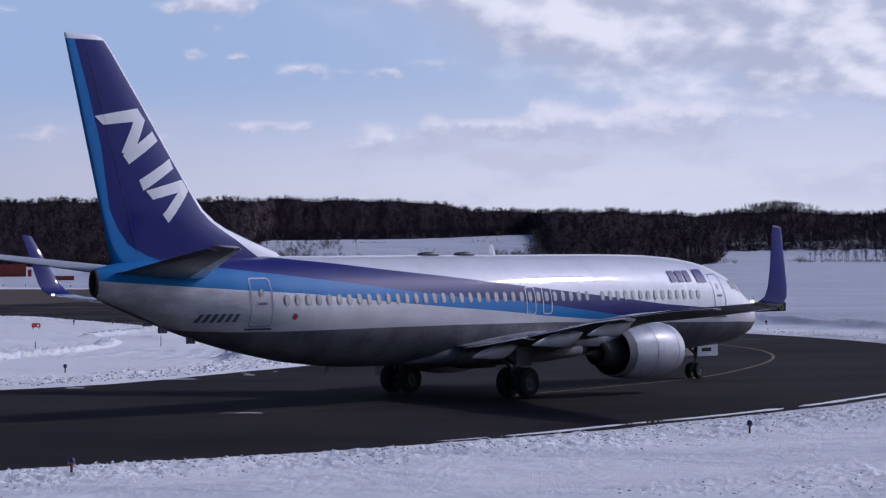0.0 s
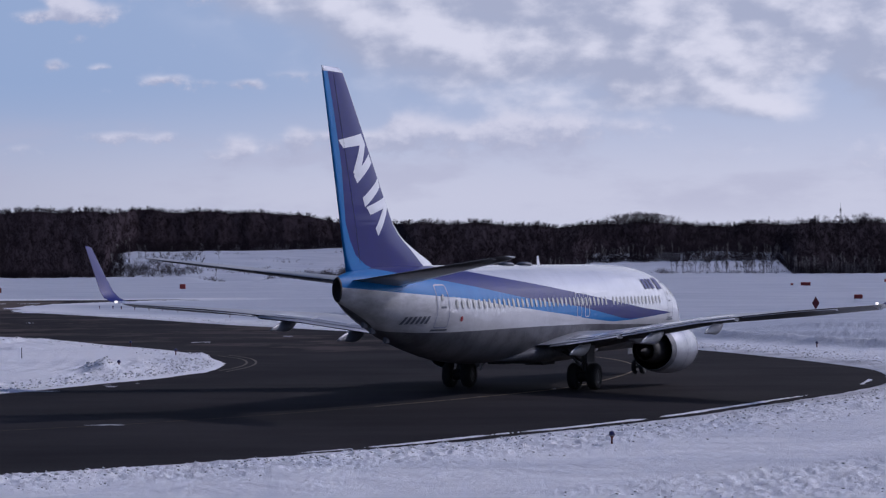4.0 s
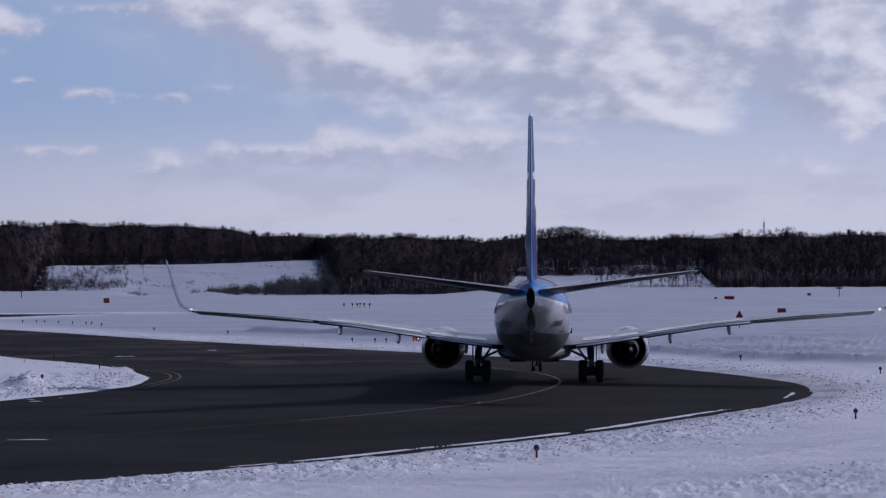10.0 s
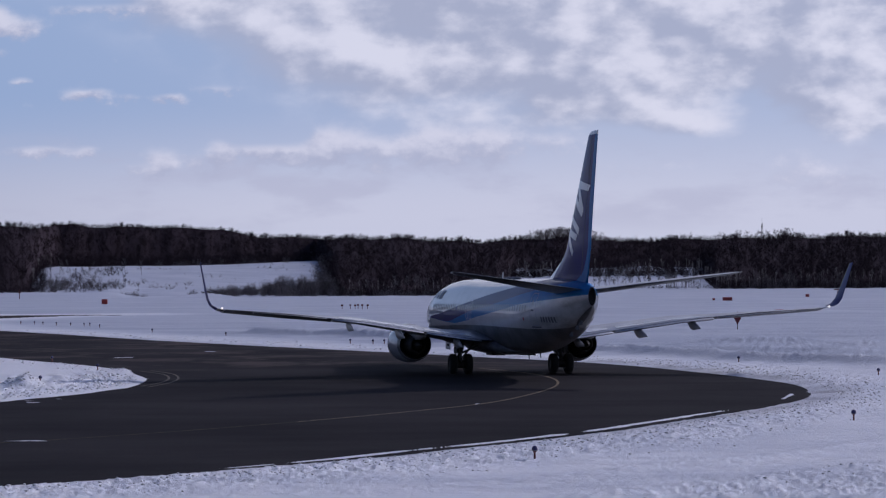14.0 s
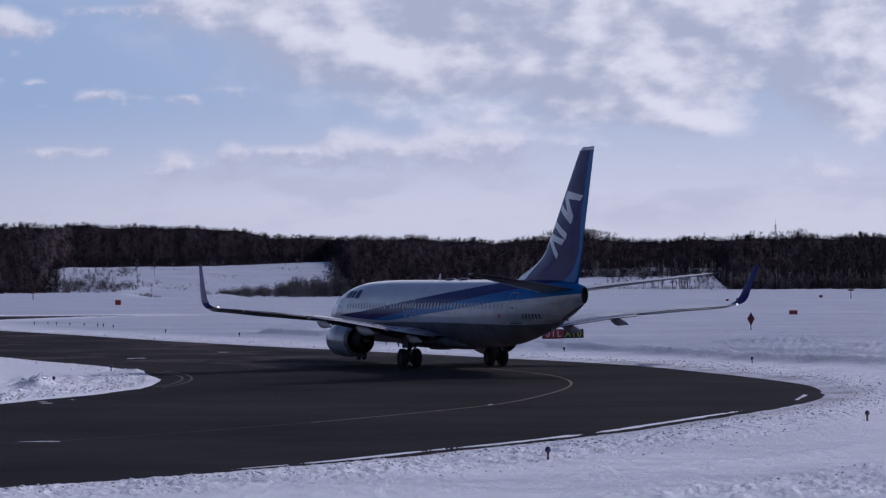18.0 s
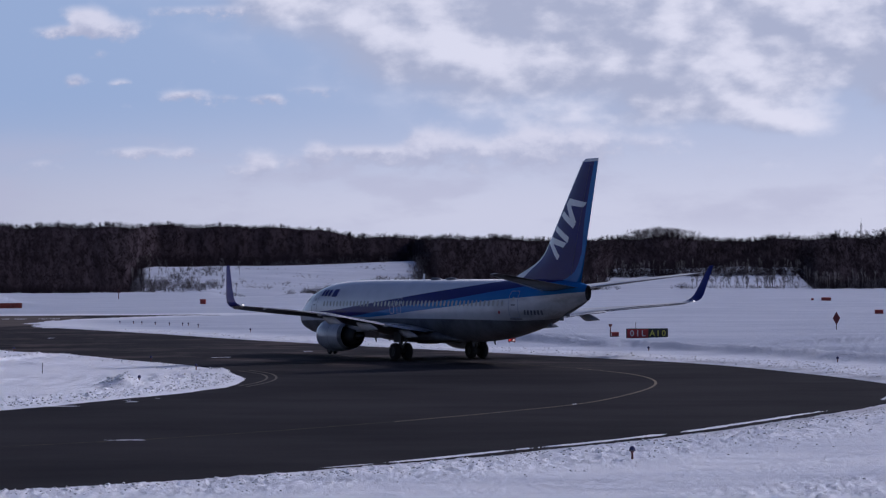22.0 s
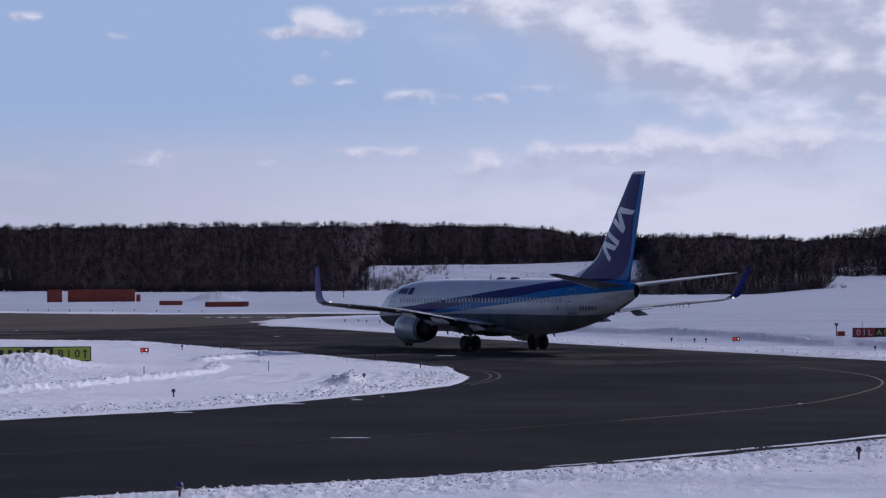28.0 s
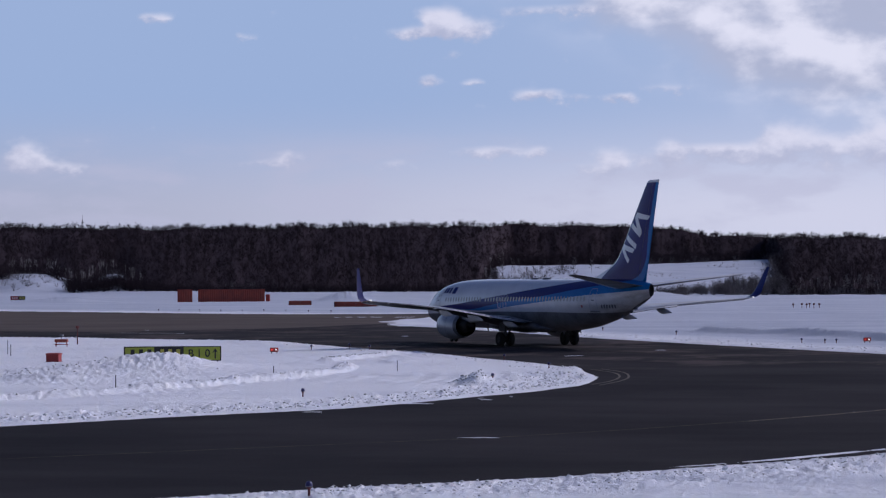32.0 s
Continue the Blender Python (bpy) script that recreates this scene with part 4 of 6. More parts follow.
equipment_box(-54.3, 168.0, 0.85, 0.62)
equipment_box(46.8, 373, 1.1, 0.62)
equipment_box(-70.6, 557, 1.15, 1.1)
equipment_box(60.5, 571, 2.0, 0.75)
equipment_box(58.0, 575, 0.5, 0.5)
equipment_box(6.35, 231, 0.62, 0.42, label="small red box beside a short post on snow")
equipment_box(89.5, 659, 0.8, 0.7)


def instrument(x, y):
    t = thing("weather_instrument", "orange field instrument on a tubular stand", "instrument", pose(x, y, snow_z(x, y)))
    part("case", box(-0.5, 0.5, -0.2, 0.2, 0.35, 0.6, 0.05), M["orange"], t, "orange case")
    for sx in (-0.4, 0.4):
        part("leg", tube((sx * 1.2, 0, -0.2), (sx, 0, 0.4), 0.035, 0.035, 8), M["box_red"], t)
    part("crossbar", tube((-0.55, 0, 0.2), (0.55, 0, 0.2), 0.03, 0.03, 8), M["box_red"], t)
    part("sensor_head", joined(tube((0, 0, 0.6), (0, 0, 0.85), 0.03, 0.03, 8), tube((0, 0, 0.85), (0, 0, 0.97), 0.2, 0.14, 12)), M["galv"], t)


instrument(-63.7, 199)


def stake(x, y, h, r=0.04, label="thin dark marker stake standing in snow", top=None, mat="galv"):
    t = thing("marker_stake", label, "stake", pose(x, y, snow_z(x, y)))
    part("pole", tube((0, 0, -0.3), (0, 0, h), r, r * 0.8, 8), M[mat], t)
    if top == "cup":
        part("cap", tube((0, 0, h - 0.1), (0, 0, h + 0.15), r * 1.6, r * 3.5, 8), M[mat], t)
    if top == "board":
        part("board", box(-0.7, 0.7, -0.05, 0.05, h - 0.25, h + 0.05, 0.01), M["rust_red"], t)
    if top == "vane":
        part("head", joined(box(-0.5, 0.5, -0.06, 0.06, h - 0.35, h - 0.15, 0.02), tube((0, 0, h), (0, 0, h + 0.5), 0.12, 0.2, 8)), M["rust_red"], t)


stake(-66.5, 212, 1.4, 0.05, "dark post with a small cup on top in snow", "cup", "rust_red")
stake(5.95, 231, 0.95, 0.05, "short dark post beside a red box", "cup", "rust_red")
stake(8.3, 236, 1.3, 0.03)
stake(-62, 182, 0.8, 0.03)
stake(-63.6, 186, 1.0, 0.03)
stake(-33, 140, 0.55, 0.03)
stake(-36.4, 122, 0.6, 0.03)
stake(-28.5, 152, 0.6, 0.025)
stake(91.6, 623, 2.1, 0.09, "post with a dark cross board on the far snow", "board", "rust_red")
stake(-114, 719, 2.0, 0.11, "wind instrument on a post on the far snow", "vane", "rust_red")


def diamond(x, y):
    t = thing("diamond_marker", "dark red diamond board on a post in snow", "marker board", pose(x, y, snow_z(x, y), 0, 0, -6))
    part("post", tube((0, 0.05, -0.3), (0, 0.05, 1.6), 0.05, 0.045, 8), M["galv"], t)
    v = [(0, 0, 0.45), (0.36, 0, 1.12), (0, 0, 1.78), (-0.36, 0, 1.12)]
    v += [(p[0], -0.04, p[2]) for p in v]
    part("board", fresh(v, [(0, 1, 2, 3), (7, 6, 5, 4), (0, 4, 5, 1), (1, 5, 6, 2), (2, 6, 7, 3), (3, 7, 4, 0)]), M["diamond"], t, "dark red diamond-shaped board")


diamond(28.9, 263.5)


def container(x0, y0, w, h, d, label):
    """A corrugated steel box with corner posts and door bars."""
    t = thing("container", label, "container", pose(x0 + w / 2, y0, snow_z(x0 + w / 2, y0) - 0.25, 0, 0, 14))
    n = max(6, int(w / 0.5))
    rows = []
    for k in range(n * 4 + 1):
        o = 0.05 if (k // 2) % 2 else 0.0
        rows.append([(-w / 2 + w * k / (n * 4), -d / 2 - o, 0.18), (-w / 2 + w * k / (n * 4), -d / 2 - o, h - 0.15)])
    v, f = rings(rows, close=False, caps=False)
    part("side_wall", fresh(v, f), M["orange"], t, "corrugated orange steel wall")
    part("body", box(-w / 2 + 0.02, w / 2 - 0.02, -d / 2 + 0.06, d / 2, 0.1, h - 0.05), M["orange"], t)
    part("top_rail", box(-w / 2, w / 2, -d / 2 - 0.08, -d / 2 + 0.05, h - 0.18, h, 0.02), M["orange"], t)
    part("bottom_rail", box(-w / 2, w / 2, -d / 2 - 0.08, -d / 2 + 0.05, 0.0, 0.2, 0.02), M["orange"], t)
    for sx in (-1, 1):
        part("corner_post", box(sx * w / 2 - 0.09, sx * w / 2 + 0.09, -d / 2 - 0.1, -d / 2 + 0.08, 0, h, 0.02), M["orange"], t)


container(-166.4, 609, 3.3, 3.2, 4.0, "short orange steel container on snow")
container(-162.3, 613, 15.4, 3.2, 4.0, "long orange corrugated steel shed on snow")
equipment_box(-146.0, 614, 0.85, 1.75, label="narrow orange cabinet beside a steel shed")


def barrier(x0, y0, w, h):
    t = thing("barrier", "long low orange board barrier on snow", "barrier", pose(x0 + w / 2, y0, snow_z(x0 + w / 2, y0) - 0.05, 0, 0, 12), "orange barriers")
    n = max(2, round(w / 2.0))
    for k in range(n):
        part("panel", box(-w / 2 + w * k / n + 0.02, -w / 2 + w * (k + 1) / n - 0.02, -0.06, 0.06, 0.08, h, 0.03), M["orange"], t)
    for k in range(n + 1):
        part("post", box(-w / 2 + w * k / n - 0.06, -w / 2 + w * k / n + 0.06, 0.065, 0.2, -0.2, h - 0.05), M["galv"], t)


barrier(-120.7, 526, 4.5, 0.98)
barrier(-103.9, 491, 8.0, 1.05)


# ---- the woods behind the field ----
def bare_tree(rng, height, spread, twigs, limbs=5, twig=0.009, low=0.25, high=0.8):
    """Triangles of a leafless tree: a tapered trunk, limbs and many thin twigs."""
    v, f = [], []

    def blade(a, b, w, sides=2):
        a, b = np.array(a), np.array(b)
        d = b - a
        side = np.cross(d, (0.3, 0.9, 0.2))
        side = side / (np.linalg.norm(side) + 1e-9) * w
        other = np.cross(d, side)
        other = other / (np.linalg.norm(other) + 1e-9) * w
        k = len(v)
        v.extend([a + side, a - side * 0.5 + other * 0.87, a - side * 0.5 - other * 0.87, b])
        f.extend([(k, k + 1, k + 3), (k + 1, k + 2, k + 3), (k + 2, k, k + 3)])
    lean = rng.normal(0, 0.03, 2) * height
    top = np.array([lean[0], lean[1], height * 0.92])
    blade((0, 0, -0.03), top, height * 0.013)
    tips = []
    for k in range(limbs):
        s = rng.uniform(low, high)
        base = top * s
        a = rng.uniform(0, 2 * math.pi)
        out = spread * rng.uniform(0.5, 1.0) * (1.15 - 0.6 * s)
        tip = base + np.array([math.cos(a) * out, math.sin(a) * out, height * rng.uniform(0.12, 0.3)])
        blade(base, tip, height * 0.007)
        tips.append((base, tip))
    tips.append((top * 0.6, top))
    for k in range(twigs):
        base, tip = tips[rng.integers(len(tips))]
        p = base + (tip - base) * rng.uniform(0.25, 1.0)
        a = rng.uniform(0, 2 * math.pi)
        l = height * rng.uniform(0.07, 0.2)
        q = p + np.array([math.cos(a) * l * 0.6, math.sin(a) * l * 0.6, l * rng.uniform(0.3, 1.0)])
        n0 = np.cross(q - p, rng.normal(0, 1, 3))
        n0 = n0 / (np.linalg.norm(n0) + 1e-9) * height * twig
        i = len(v)
        v.extend([p + n0, p - n0, q])
        f.append((i, i + 1, i + 2))
    return np.array(v), np.array(f)


def round_bush(rng, limbs=12, twigs=105):
    """Triangles of a leafless bush with a domed crown: limbs fan out from the foot, twigs fill the dome."""
    v, f, ends = [], [], []
    for _ in range(limbs):
        a, u = rng.uniform(0, 2 * math.pi), rng.uniform(0.25, 1.0)
        out = 0.58 * math.sqrt(1 - 0.8 * u * u)
        tip = np.array([math.cos(a) * out, math.sin(a) * out, 0.9 * u])
        foot = np.array([math.cos(a), math.sin(a), 0.0]) * rng.uniform(0, 0.08)
        w = np.array([-math.sin(a), math.cos(a), 0.0]) * 0.012
        k = len(v)
        v.extend([foot + w, foot - w, tip])
        f.append((k, k + 1, k + 2))
        ends.append((foot, tip))
    for _ in range(twigs):
        foot, tip = ends[rng.integers(len(ends))]
        p = foot + (tip - foot) * rng.uniform(0.4, 1.0)
        d = rng.normal(0, 1, 3)
        d[2] = abs(d[2]) * 0.8
        q = p + d / np.linalg.norm(d) * rng.uniform(0.07, 0.2)
        n0 = np.cross(q - p, rng.normal(0, 1, 3))
        n0 = n0 / (np.linalg.norm(n0) + 1e-9) * 0.009
        k = len(v)
        v.extend([p + n0, p - n0, q])
        f.append((k, k + 1, k + 2))
    return np.array(v), np.array(f)


def scattered(name, kinds, places, material, label, category):
    """Many trees in one mesh: places of (x, y, z, size, turn)."""
    vs, fs, k = [], [], 0
    for i, (x, y, z, s, a) in enumerate(places):
        v, f = kinds[i % len(kinds)]
        c, d = math.cos(a) * s, math.sin(a) * s
        w = np.stack([v[:, 0] * c - v[:, 1] * d + x, v[:, 0] * d + v[:, 1] * c + y, v[:, 2] * s + z], 1)
        vs.append(w)
        fs.append(f + k)
        k += len(v)
    co, tri = np.concatenate(vs).astype(np.float32), np.concatenate(fs).astype(np.int32)
    me = bpy.data.meshes.new(name)
    me.vertices.add(len(co))
    me.vertices.foreach_set("co", co.ravel())
    me.loops.add(tri.size)
    me.loops.foreach_set("vertex_index", tri.ravel())
    me.polygons.add(len(tri))
    me.polygons.foreach_set("loop_start", np.arange(0, tri.size, 3, dtype=np.int32))
    me.materials.append(material)
    me.update(calc_edges=True)
    return tagged(new(name, me), label, category, kind="stuff")


def front(az):
    """How far off the woods begin, by bearing: a clearing on the hill parts them."""
    wob = 3 * math.sin(az * 9.0) + 1.5 * math.sin(az * 23.0 + 1)
    return 1045 + wob + 285 * float(np.interp(az, [-8.8, -8.5, -8.2, -2.75, -2.3, 1.2, 1.5, 5.5, 5.8], [0, 0.8, 1, 1, 0, 0, 0.42, 0.42, 0])) + 75 * math.exp(-((az + 18.4) / 1.1) ** 2) + 65 * math.exp(-((az + 16.6) / 0.5) ** 2)


# the height of the tree line as seen along the field, by bearing
LINE_AZ = [-24, -19, -16, -12, -9.4, -7.0, -4.8, -4.3, -3.4, -1, 0.8, 1.4, 2.4, 3.3, 3.8, 5.0, 7.4, 9.4, 16, 24]
LINE_H = [30, 30, 29, 30, 30, 29, 27.5, 25, 23.5, 23.5, 21.5, 22.7, 24.2, 23.2, 21.2, 22.6, 23, 23.5, 24, 24]


def canopy(az, r):
    return float(np.interp(az, LINE_AZ, LINE_H)) * (r / 1330.0) * 1.06 + 1.7


def hillside(az, r):
    """The height of the wooded slope's ground: low at the field's edge, rising to the skyline."""
    f = front(az)
    far = max(f + 130.0, 1300.0)
    t = min(1.0, max(0.0, (r - f) / (far - f)))
    return 0.6 - 2.4 * float(hollow(az)) * (1 - t) + (canopy(az, far) - 2.3) * t ** 0.9 + 0.5 * math.sin(az * 5.3) * t


def slope_floor(az, r):
    """The brush-covered ground of the wooded slope at bearings and distances."""
    x, y = np.array(r) * np.sin(np.radians(az)), np.array(r) * np.cos(np.radians(az))
    low = snow_height(x, y) + 0.3
    return x, y, np.maximum(low, np.array([hillside(a, q) for a, q in zip(az, r)]))


def make_forest_floor():
    """Brush and litter between the trees on the slope."""
    bearings = np.linspace(-22, 18, 481)
    deep = np.array([0, 8, 18, 30, 45, 62, 82, 105, 130, 160, 195, 230, 265, 310, 380])
    az = np.tile(bearings, len(deep))
    r = np.array([front(a) for a in az]) + np.repeat(deep, len(bearings))
    x, y, z = slope_floor(az, r)
    up = np.repeat(deep, len(bearings)) / np.array([max(130.0, 1300.0 - front(a)) for a in az])
    z = z + np.clip(up / 0.08, 0, 1) * (0.4 * rough_noise(x, y, 14, 2, 0.5, 81) - 1.5 * np.clip((1.0 - up) / 0.2, 0.15, 1))
    m = len(bearings)
    f = [(i * m + j, i * m + j + 1, (i + 1) * m + j + 1, (i + 1) * m + j) for i in range(len(deep) - 1) for j in range(m - 1)]
    ob = put("forest_floor", mesh("forest_floor", np.stack([x, y, z], 1), f, M["litter"], None, True))
    tagged(ob, "dark brown brush and litter under the woods", "forest floor", kind="structure")


make_forest_floor()


def make_woods():
    rng = np.random.default_rng(7)
    kinds = [bare_tree(rng, 1.0, 0.46, 84, 9, 0.0105, 0.12, 0.85) for _ in range(14)]
    az = rng.uniform(-21, 17, 13500)
    first = np.array([front(a) for a in az])
    reach = np.maximum(first + 130, 1300) - first
    q = np.where(rng.uniform(0, 1, 13500) < 0.24, rng.uniform(0.92, 1.15, 13500), rng.uniform(0, 1.05, 13500))
    r = first + q * reach
    x, y, z = slope_floor(az, r)
    done = [(x[k], y[k], z[k] - (0.5 + 2.6 * min(1, q[k]) ** 2), rng.uniform(4.0, 6.4) * (1 - 0.16 * min(1, q[k])) * (1.0 + 0.12 * math.sin(az[k] * 31.0) * math.sin(az[k] * 12.7)), rng.uniform(0, 6.28)) for k in range(len(x))]
    scattered("woods", kinds, done, M["bark"], "dense leafless brown woods along the edge of the snow field", "woods")
    # pale birch stems along the foot of the woods, and frosted crowns on the knoll
    stems = [bare_tree(rng, 1.0, 0.16, 26, 5, 0.006, 0.4, 0.9) for _ in range(6)]
    az = np.concatenate([rng.uniform(-2.4, 9.5, 150), rng.normal(-8.6, 0.15, 10), rng.uniform(-18.9, -16.0, 60), rng.normal(5.5, 0.9, 40)])
    r = np.array([front(a) for a in az]) + rng.uniform(-5, 14, len(az))
    x, y, z = slope_floor(az, r)
    scattered("birches", stems, [(x[k], y[k], z[k] - 0.2, rng.uniform(4.2, 7.0), rng.uniform(0, 6.28)) for k in range(len(x))], M["birch"], "slender pale-stemmed birches at the foot of the woods", "trees")
    az = np.concatenate([rng.normal(2.6, 0.38, 130), rng.normal(6.9, 0.6, 30)])
    r = rng.uniform(1290, 1340, len(az))
    x, y, z = slope_floor(az, r)
    scattered("frosted_crowns", kinds, [(x[k], y[k], z[k] - 0.9, rng.uniform(4.2, 5.6), rng.uniform(0, 6.28)) for k in range(len(x))], M["frost"], "pale frosted treetops on the wooded knoll", "trees")
    # frosted thickets before the woods
    bush = [round_bush(rng) for _ in range(8)]
    under = []
    for _ in range(2400):
        az = rng.uniform(-21, 17)
        r = front(az) + rng.uniform(-7, 10)
        under.append((r * math.sin(radians(az)), r * math.cos(radians(az)), rng.uniform(2.5, 5.5), rng.uniform(0, 6.28)))
    for _ in range(260):
        az, r = rng.uniform(-17.6, -15.7), rng.uniform(1036, 1064)
        under.append((r * math.sin(radians(az)), r * math.cos(radians(az)), rng.uniform(4.0, 6.5), rng.uniform(0, 6.28)))
    for edge, side in ((-8.65, -1), (-2.4, 1)):
        for _ in range(170):
            r = rng.uniform(1050, 1320)
            az = edge + side * rng.uniform(-0.16, 0.2)
            under.append((r * math.sin(radians(az)), r * math.cos(radians(az)), rng.uniform(3.0, 6.0), rng.uniform(0, 6.28)))
    xy = np.array(under)
    z = snow_height(xy[:, 0], xy[:, 1])
    scattered("undergrowth", bush, [(p[0], p[1], g - 0.1, p[2], p[3]) for p, g in zip(under, z)], M["bark"], "dark leafless undergrowth at the foot of the woods", "bushes")
    spots = []
    # clumps: bearing, distance, spread of both, least and greatest height, count
    for az0, r0, da, dr, h0, h1, count in ((-8.3, 1075, 0.10, 20, 3, 6, 34), (-7.95, 1085, 0.16, 18, 2, 4.5, 46), (-7.45, 1075, 0.2, 14, 2, 4.2, 60), (-7.0, 1085, 0.16, 14, 1.5, 3.6, 40), (-7.6, 1150, 0.3, 25, 1.5, 3.5, 40),
                                           (-7.1, 1180, 0.18, 20, 2, 4.5, 26), (-6.5, 1110, 0.14, 10, 1, 2.2, 22), (-5.9, 1100, 0.22, 10, 0.9, 1.8, 26), (-5.5, 1120, 0.15, 8, 0.9, 1.8, 16), (-6.55, 1040, 0.12, 5, 1.4, 2.4, 22),
                                           (-5.35, 1040, 0.06, 5, 2, 3.6, 14), (-4.95, 1042, 0.14, 6, 2.5, 4.5, 40), (-4.55, 1046, 0.14, 8, 3, 5.6, 60), (-4.15, 1050, 0.10, 8, 3, 5.6, 50), (-3.75, 1052, 0.10, 9, 4, 7.5, 45),
                                           (-3.45, 1056, 0.10, 12, 5.5, 9, 40), (-3.0, 1060, 0.16, 14, 5.5, 9, 60), (-2.5, 1060, 0.16, 12, 5.5, 9, 60), (-3.1, 1048, 0.35, 5, 2.5, 4, 60), (-2.1, 1048, 0.25, 6, 3, 5, 40), (-2.6, 1150, 0.10, 60, 4, 8, 60), (-2.45, 1250, 0.12, 40, 4, 8, 40), (-1.2, 1040, 0.5, 4, 2.5, 5, 50),
                                           (0.2, 1040, 0.7, 4, 2.5, 5, 60), (3.0, 1052, 0.08, 5, 2, 3.4, 14), (3.9, 1052, 0.5, 6, 1.2, 2.4, 40), (5.1, 1052, 0.4, 6, 1.5, 3, 40), (7.0, 1045, 0.8, 5, 3, 6, 60), (10.5, 1045, 2.0, 5, 3, 6, 70),
                                           (-5.2, 1305, 1.8, 12, 2.5, 5, 40), (-4.4, 1270, 0.5, 6, 0.8, 1.6, 40), (-6.2, 1210, 0.3, 4, 0.8, 1.5, 24), (-3.7, 1230, 0.25, 6, 0.8, 1.8, 20), (-5.0, 1160, 0.4, 5, 0.7, 1.3, 24), (-7.75, 1110, 0.3, 30, 2, 4, 40), (-18.6, 1080, 0.5, 16, 2.5, 4.5, 40), (-16.6, 1085, 0.3, 12, 2, 4, 26), (-13.7, 1050, 0.7, 5, 3, 6, 40)):
        for _ in range(count):
            az, r = rng.normal(az0, da), rng.normal(r0, dr)
            spots.append((r * math.sin(radians(az)), r * math.cos(radians(az)), rng.uniform(h0, h1) * (0.75 + 0.25 * math.exp(-((az - az0) / da) ** 2)), rng.uniform(0, 6.28)))
    xy = np.array(spots)
    z = snow_height(xy[:, 0], xy[:, 1])
    scattered("thicket", bush, [(p[0], p[1], g - 0.1, p[2], p[3]) for p, g in zip(spots, z)], M["frost"], "pale frosted leafless thickets before the woods", "bushes")


make_woods()


def radio_mast(az, r, h):
    x, y = r * math.sin(radians(az)), r * math.cos(radians(az))
    t = thing("radio_mast", "thin dark lattice mast rising over the woods", "mast", pose(x, y, snow_z(x, y)))
    for sx, sy in ((-1, -1), (1, -1), (0, 1)):
        part("leg", tube((sx * 0.9, sy * 0.9, -1), (sx * 0.25, sy * 0.25, h), 0.12, 0.08, 6), M["bark"], t)
    for k in range(9):
        z = h * k / 9
        w0, w1 = 0.9 - 0.65 * k / 9, 0.9 - 0.65 * (k + 1) / 9
        part("brace", tube((-w0, -w0, z), (w1, -w1, z + h / 9), 0.06, 0.06, 5), M["bark"], t)
    part("antenna", tube((0, 0, h - 0.5), (0, 0, h + 2.5), 0.06, 0.04, 6), M["bark"], t)
    part("platform", box(-0.7, 0.7, -0.7, 0.7, h - 1.6, h - 1.4), M["bark"], t)


def lone_tree(rng, at, h, spread, first):
    """A leafless tree standing by itself: trunk with limbs, and a crown of twigs."""
    t = thing("bare_tree", "leafless frosted tree standing on the snowy slope", "tree", at, "trees on the slope")
    v, f = bare_tree(rng, h, spread * h, 150, 8, 0.006)
    n = 9 * 3
    trunk, crown = f[:n], f[n:]
    part("trunk", fresh(v.tolist(), trunk.tolist()), M["bark"], t)
    part("crown", fresh(v.tolist(), crown.tolist()), M["frost"], t, "pale frosted twigs")
    for o in t.children:
        bm = bmesh.new()
        bm.from_mesh(o.data)
        bmesh.ops.delete(bm, geom=[q for q in bm.verts if not q.link_faces], context="VERTS")
        bm.to_mesh(o.data)
        bm.free()
    first.append(t)


def make_lone_trees():
    rng = np.random.default_rng(21)
    made = []
    k = 0
    for az0, az1, r0, r1, h0, h1, count in ((-8.4, -6.4, 1080, 1200, 4, 7, 14), (-3.5, -2.2, 1042, 1075, 6, 8, 14), (3.2, 5.0, 1048, 1075, 5.5, 8, 30), (4.6, 6.4, 1040, 1060, 6.5, 9, 26), (6.4, 8.5, 1038, 1046, 6, 8.5, 12), (-1.8, 1.4, 1038, 1044, 5, 7.5, 16)):
        for _ in range(count):
            az, r, h = rng.uniform(az0, az1), rng.uniform(r0, r1), rng.uniform(h0, h1)
            x, y = r * math.sin(radians(az)), r * math.cos(radians(az))
            at = pose(x, y, snow_z(x, y) - 0.1, 0, 0, rng.uniform(0, 360))
            if len(made) < 5:
                lone_tree(rng, at, h, 0.3, made)
            else:
                copy_thing(made[k % 5], at)
            k += 1


make_lone_trees()
radio_mast(6.79, 1400, 19.5)
radio_mast(-17.3, 1420, 24.5)


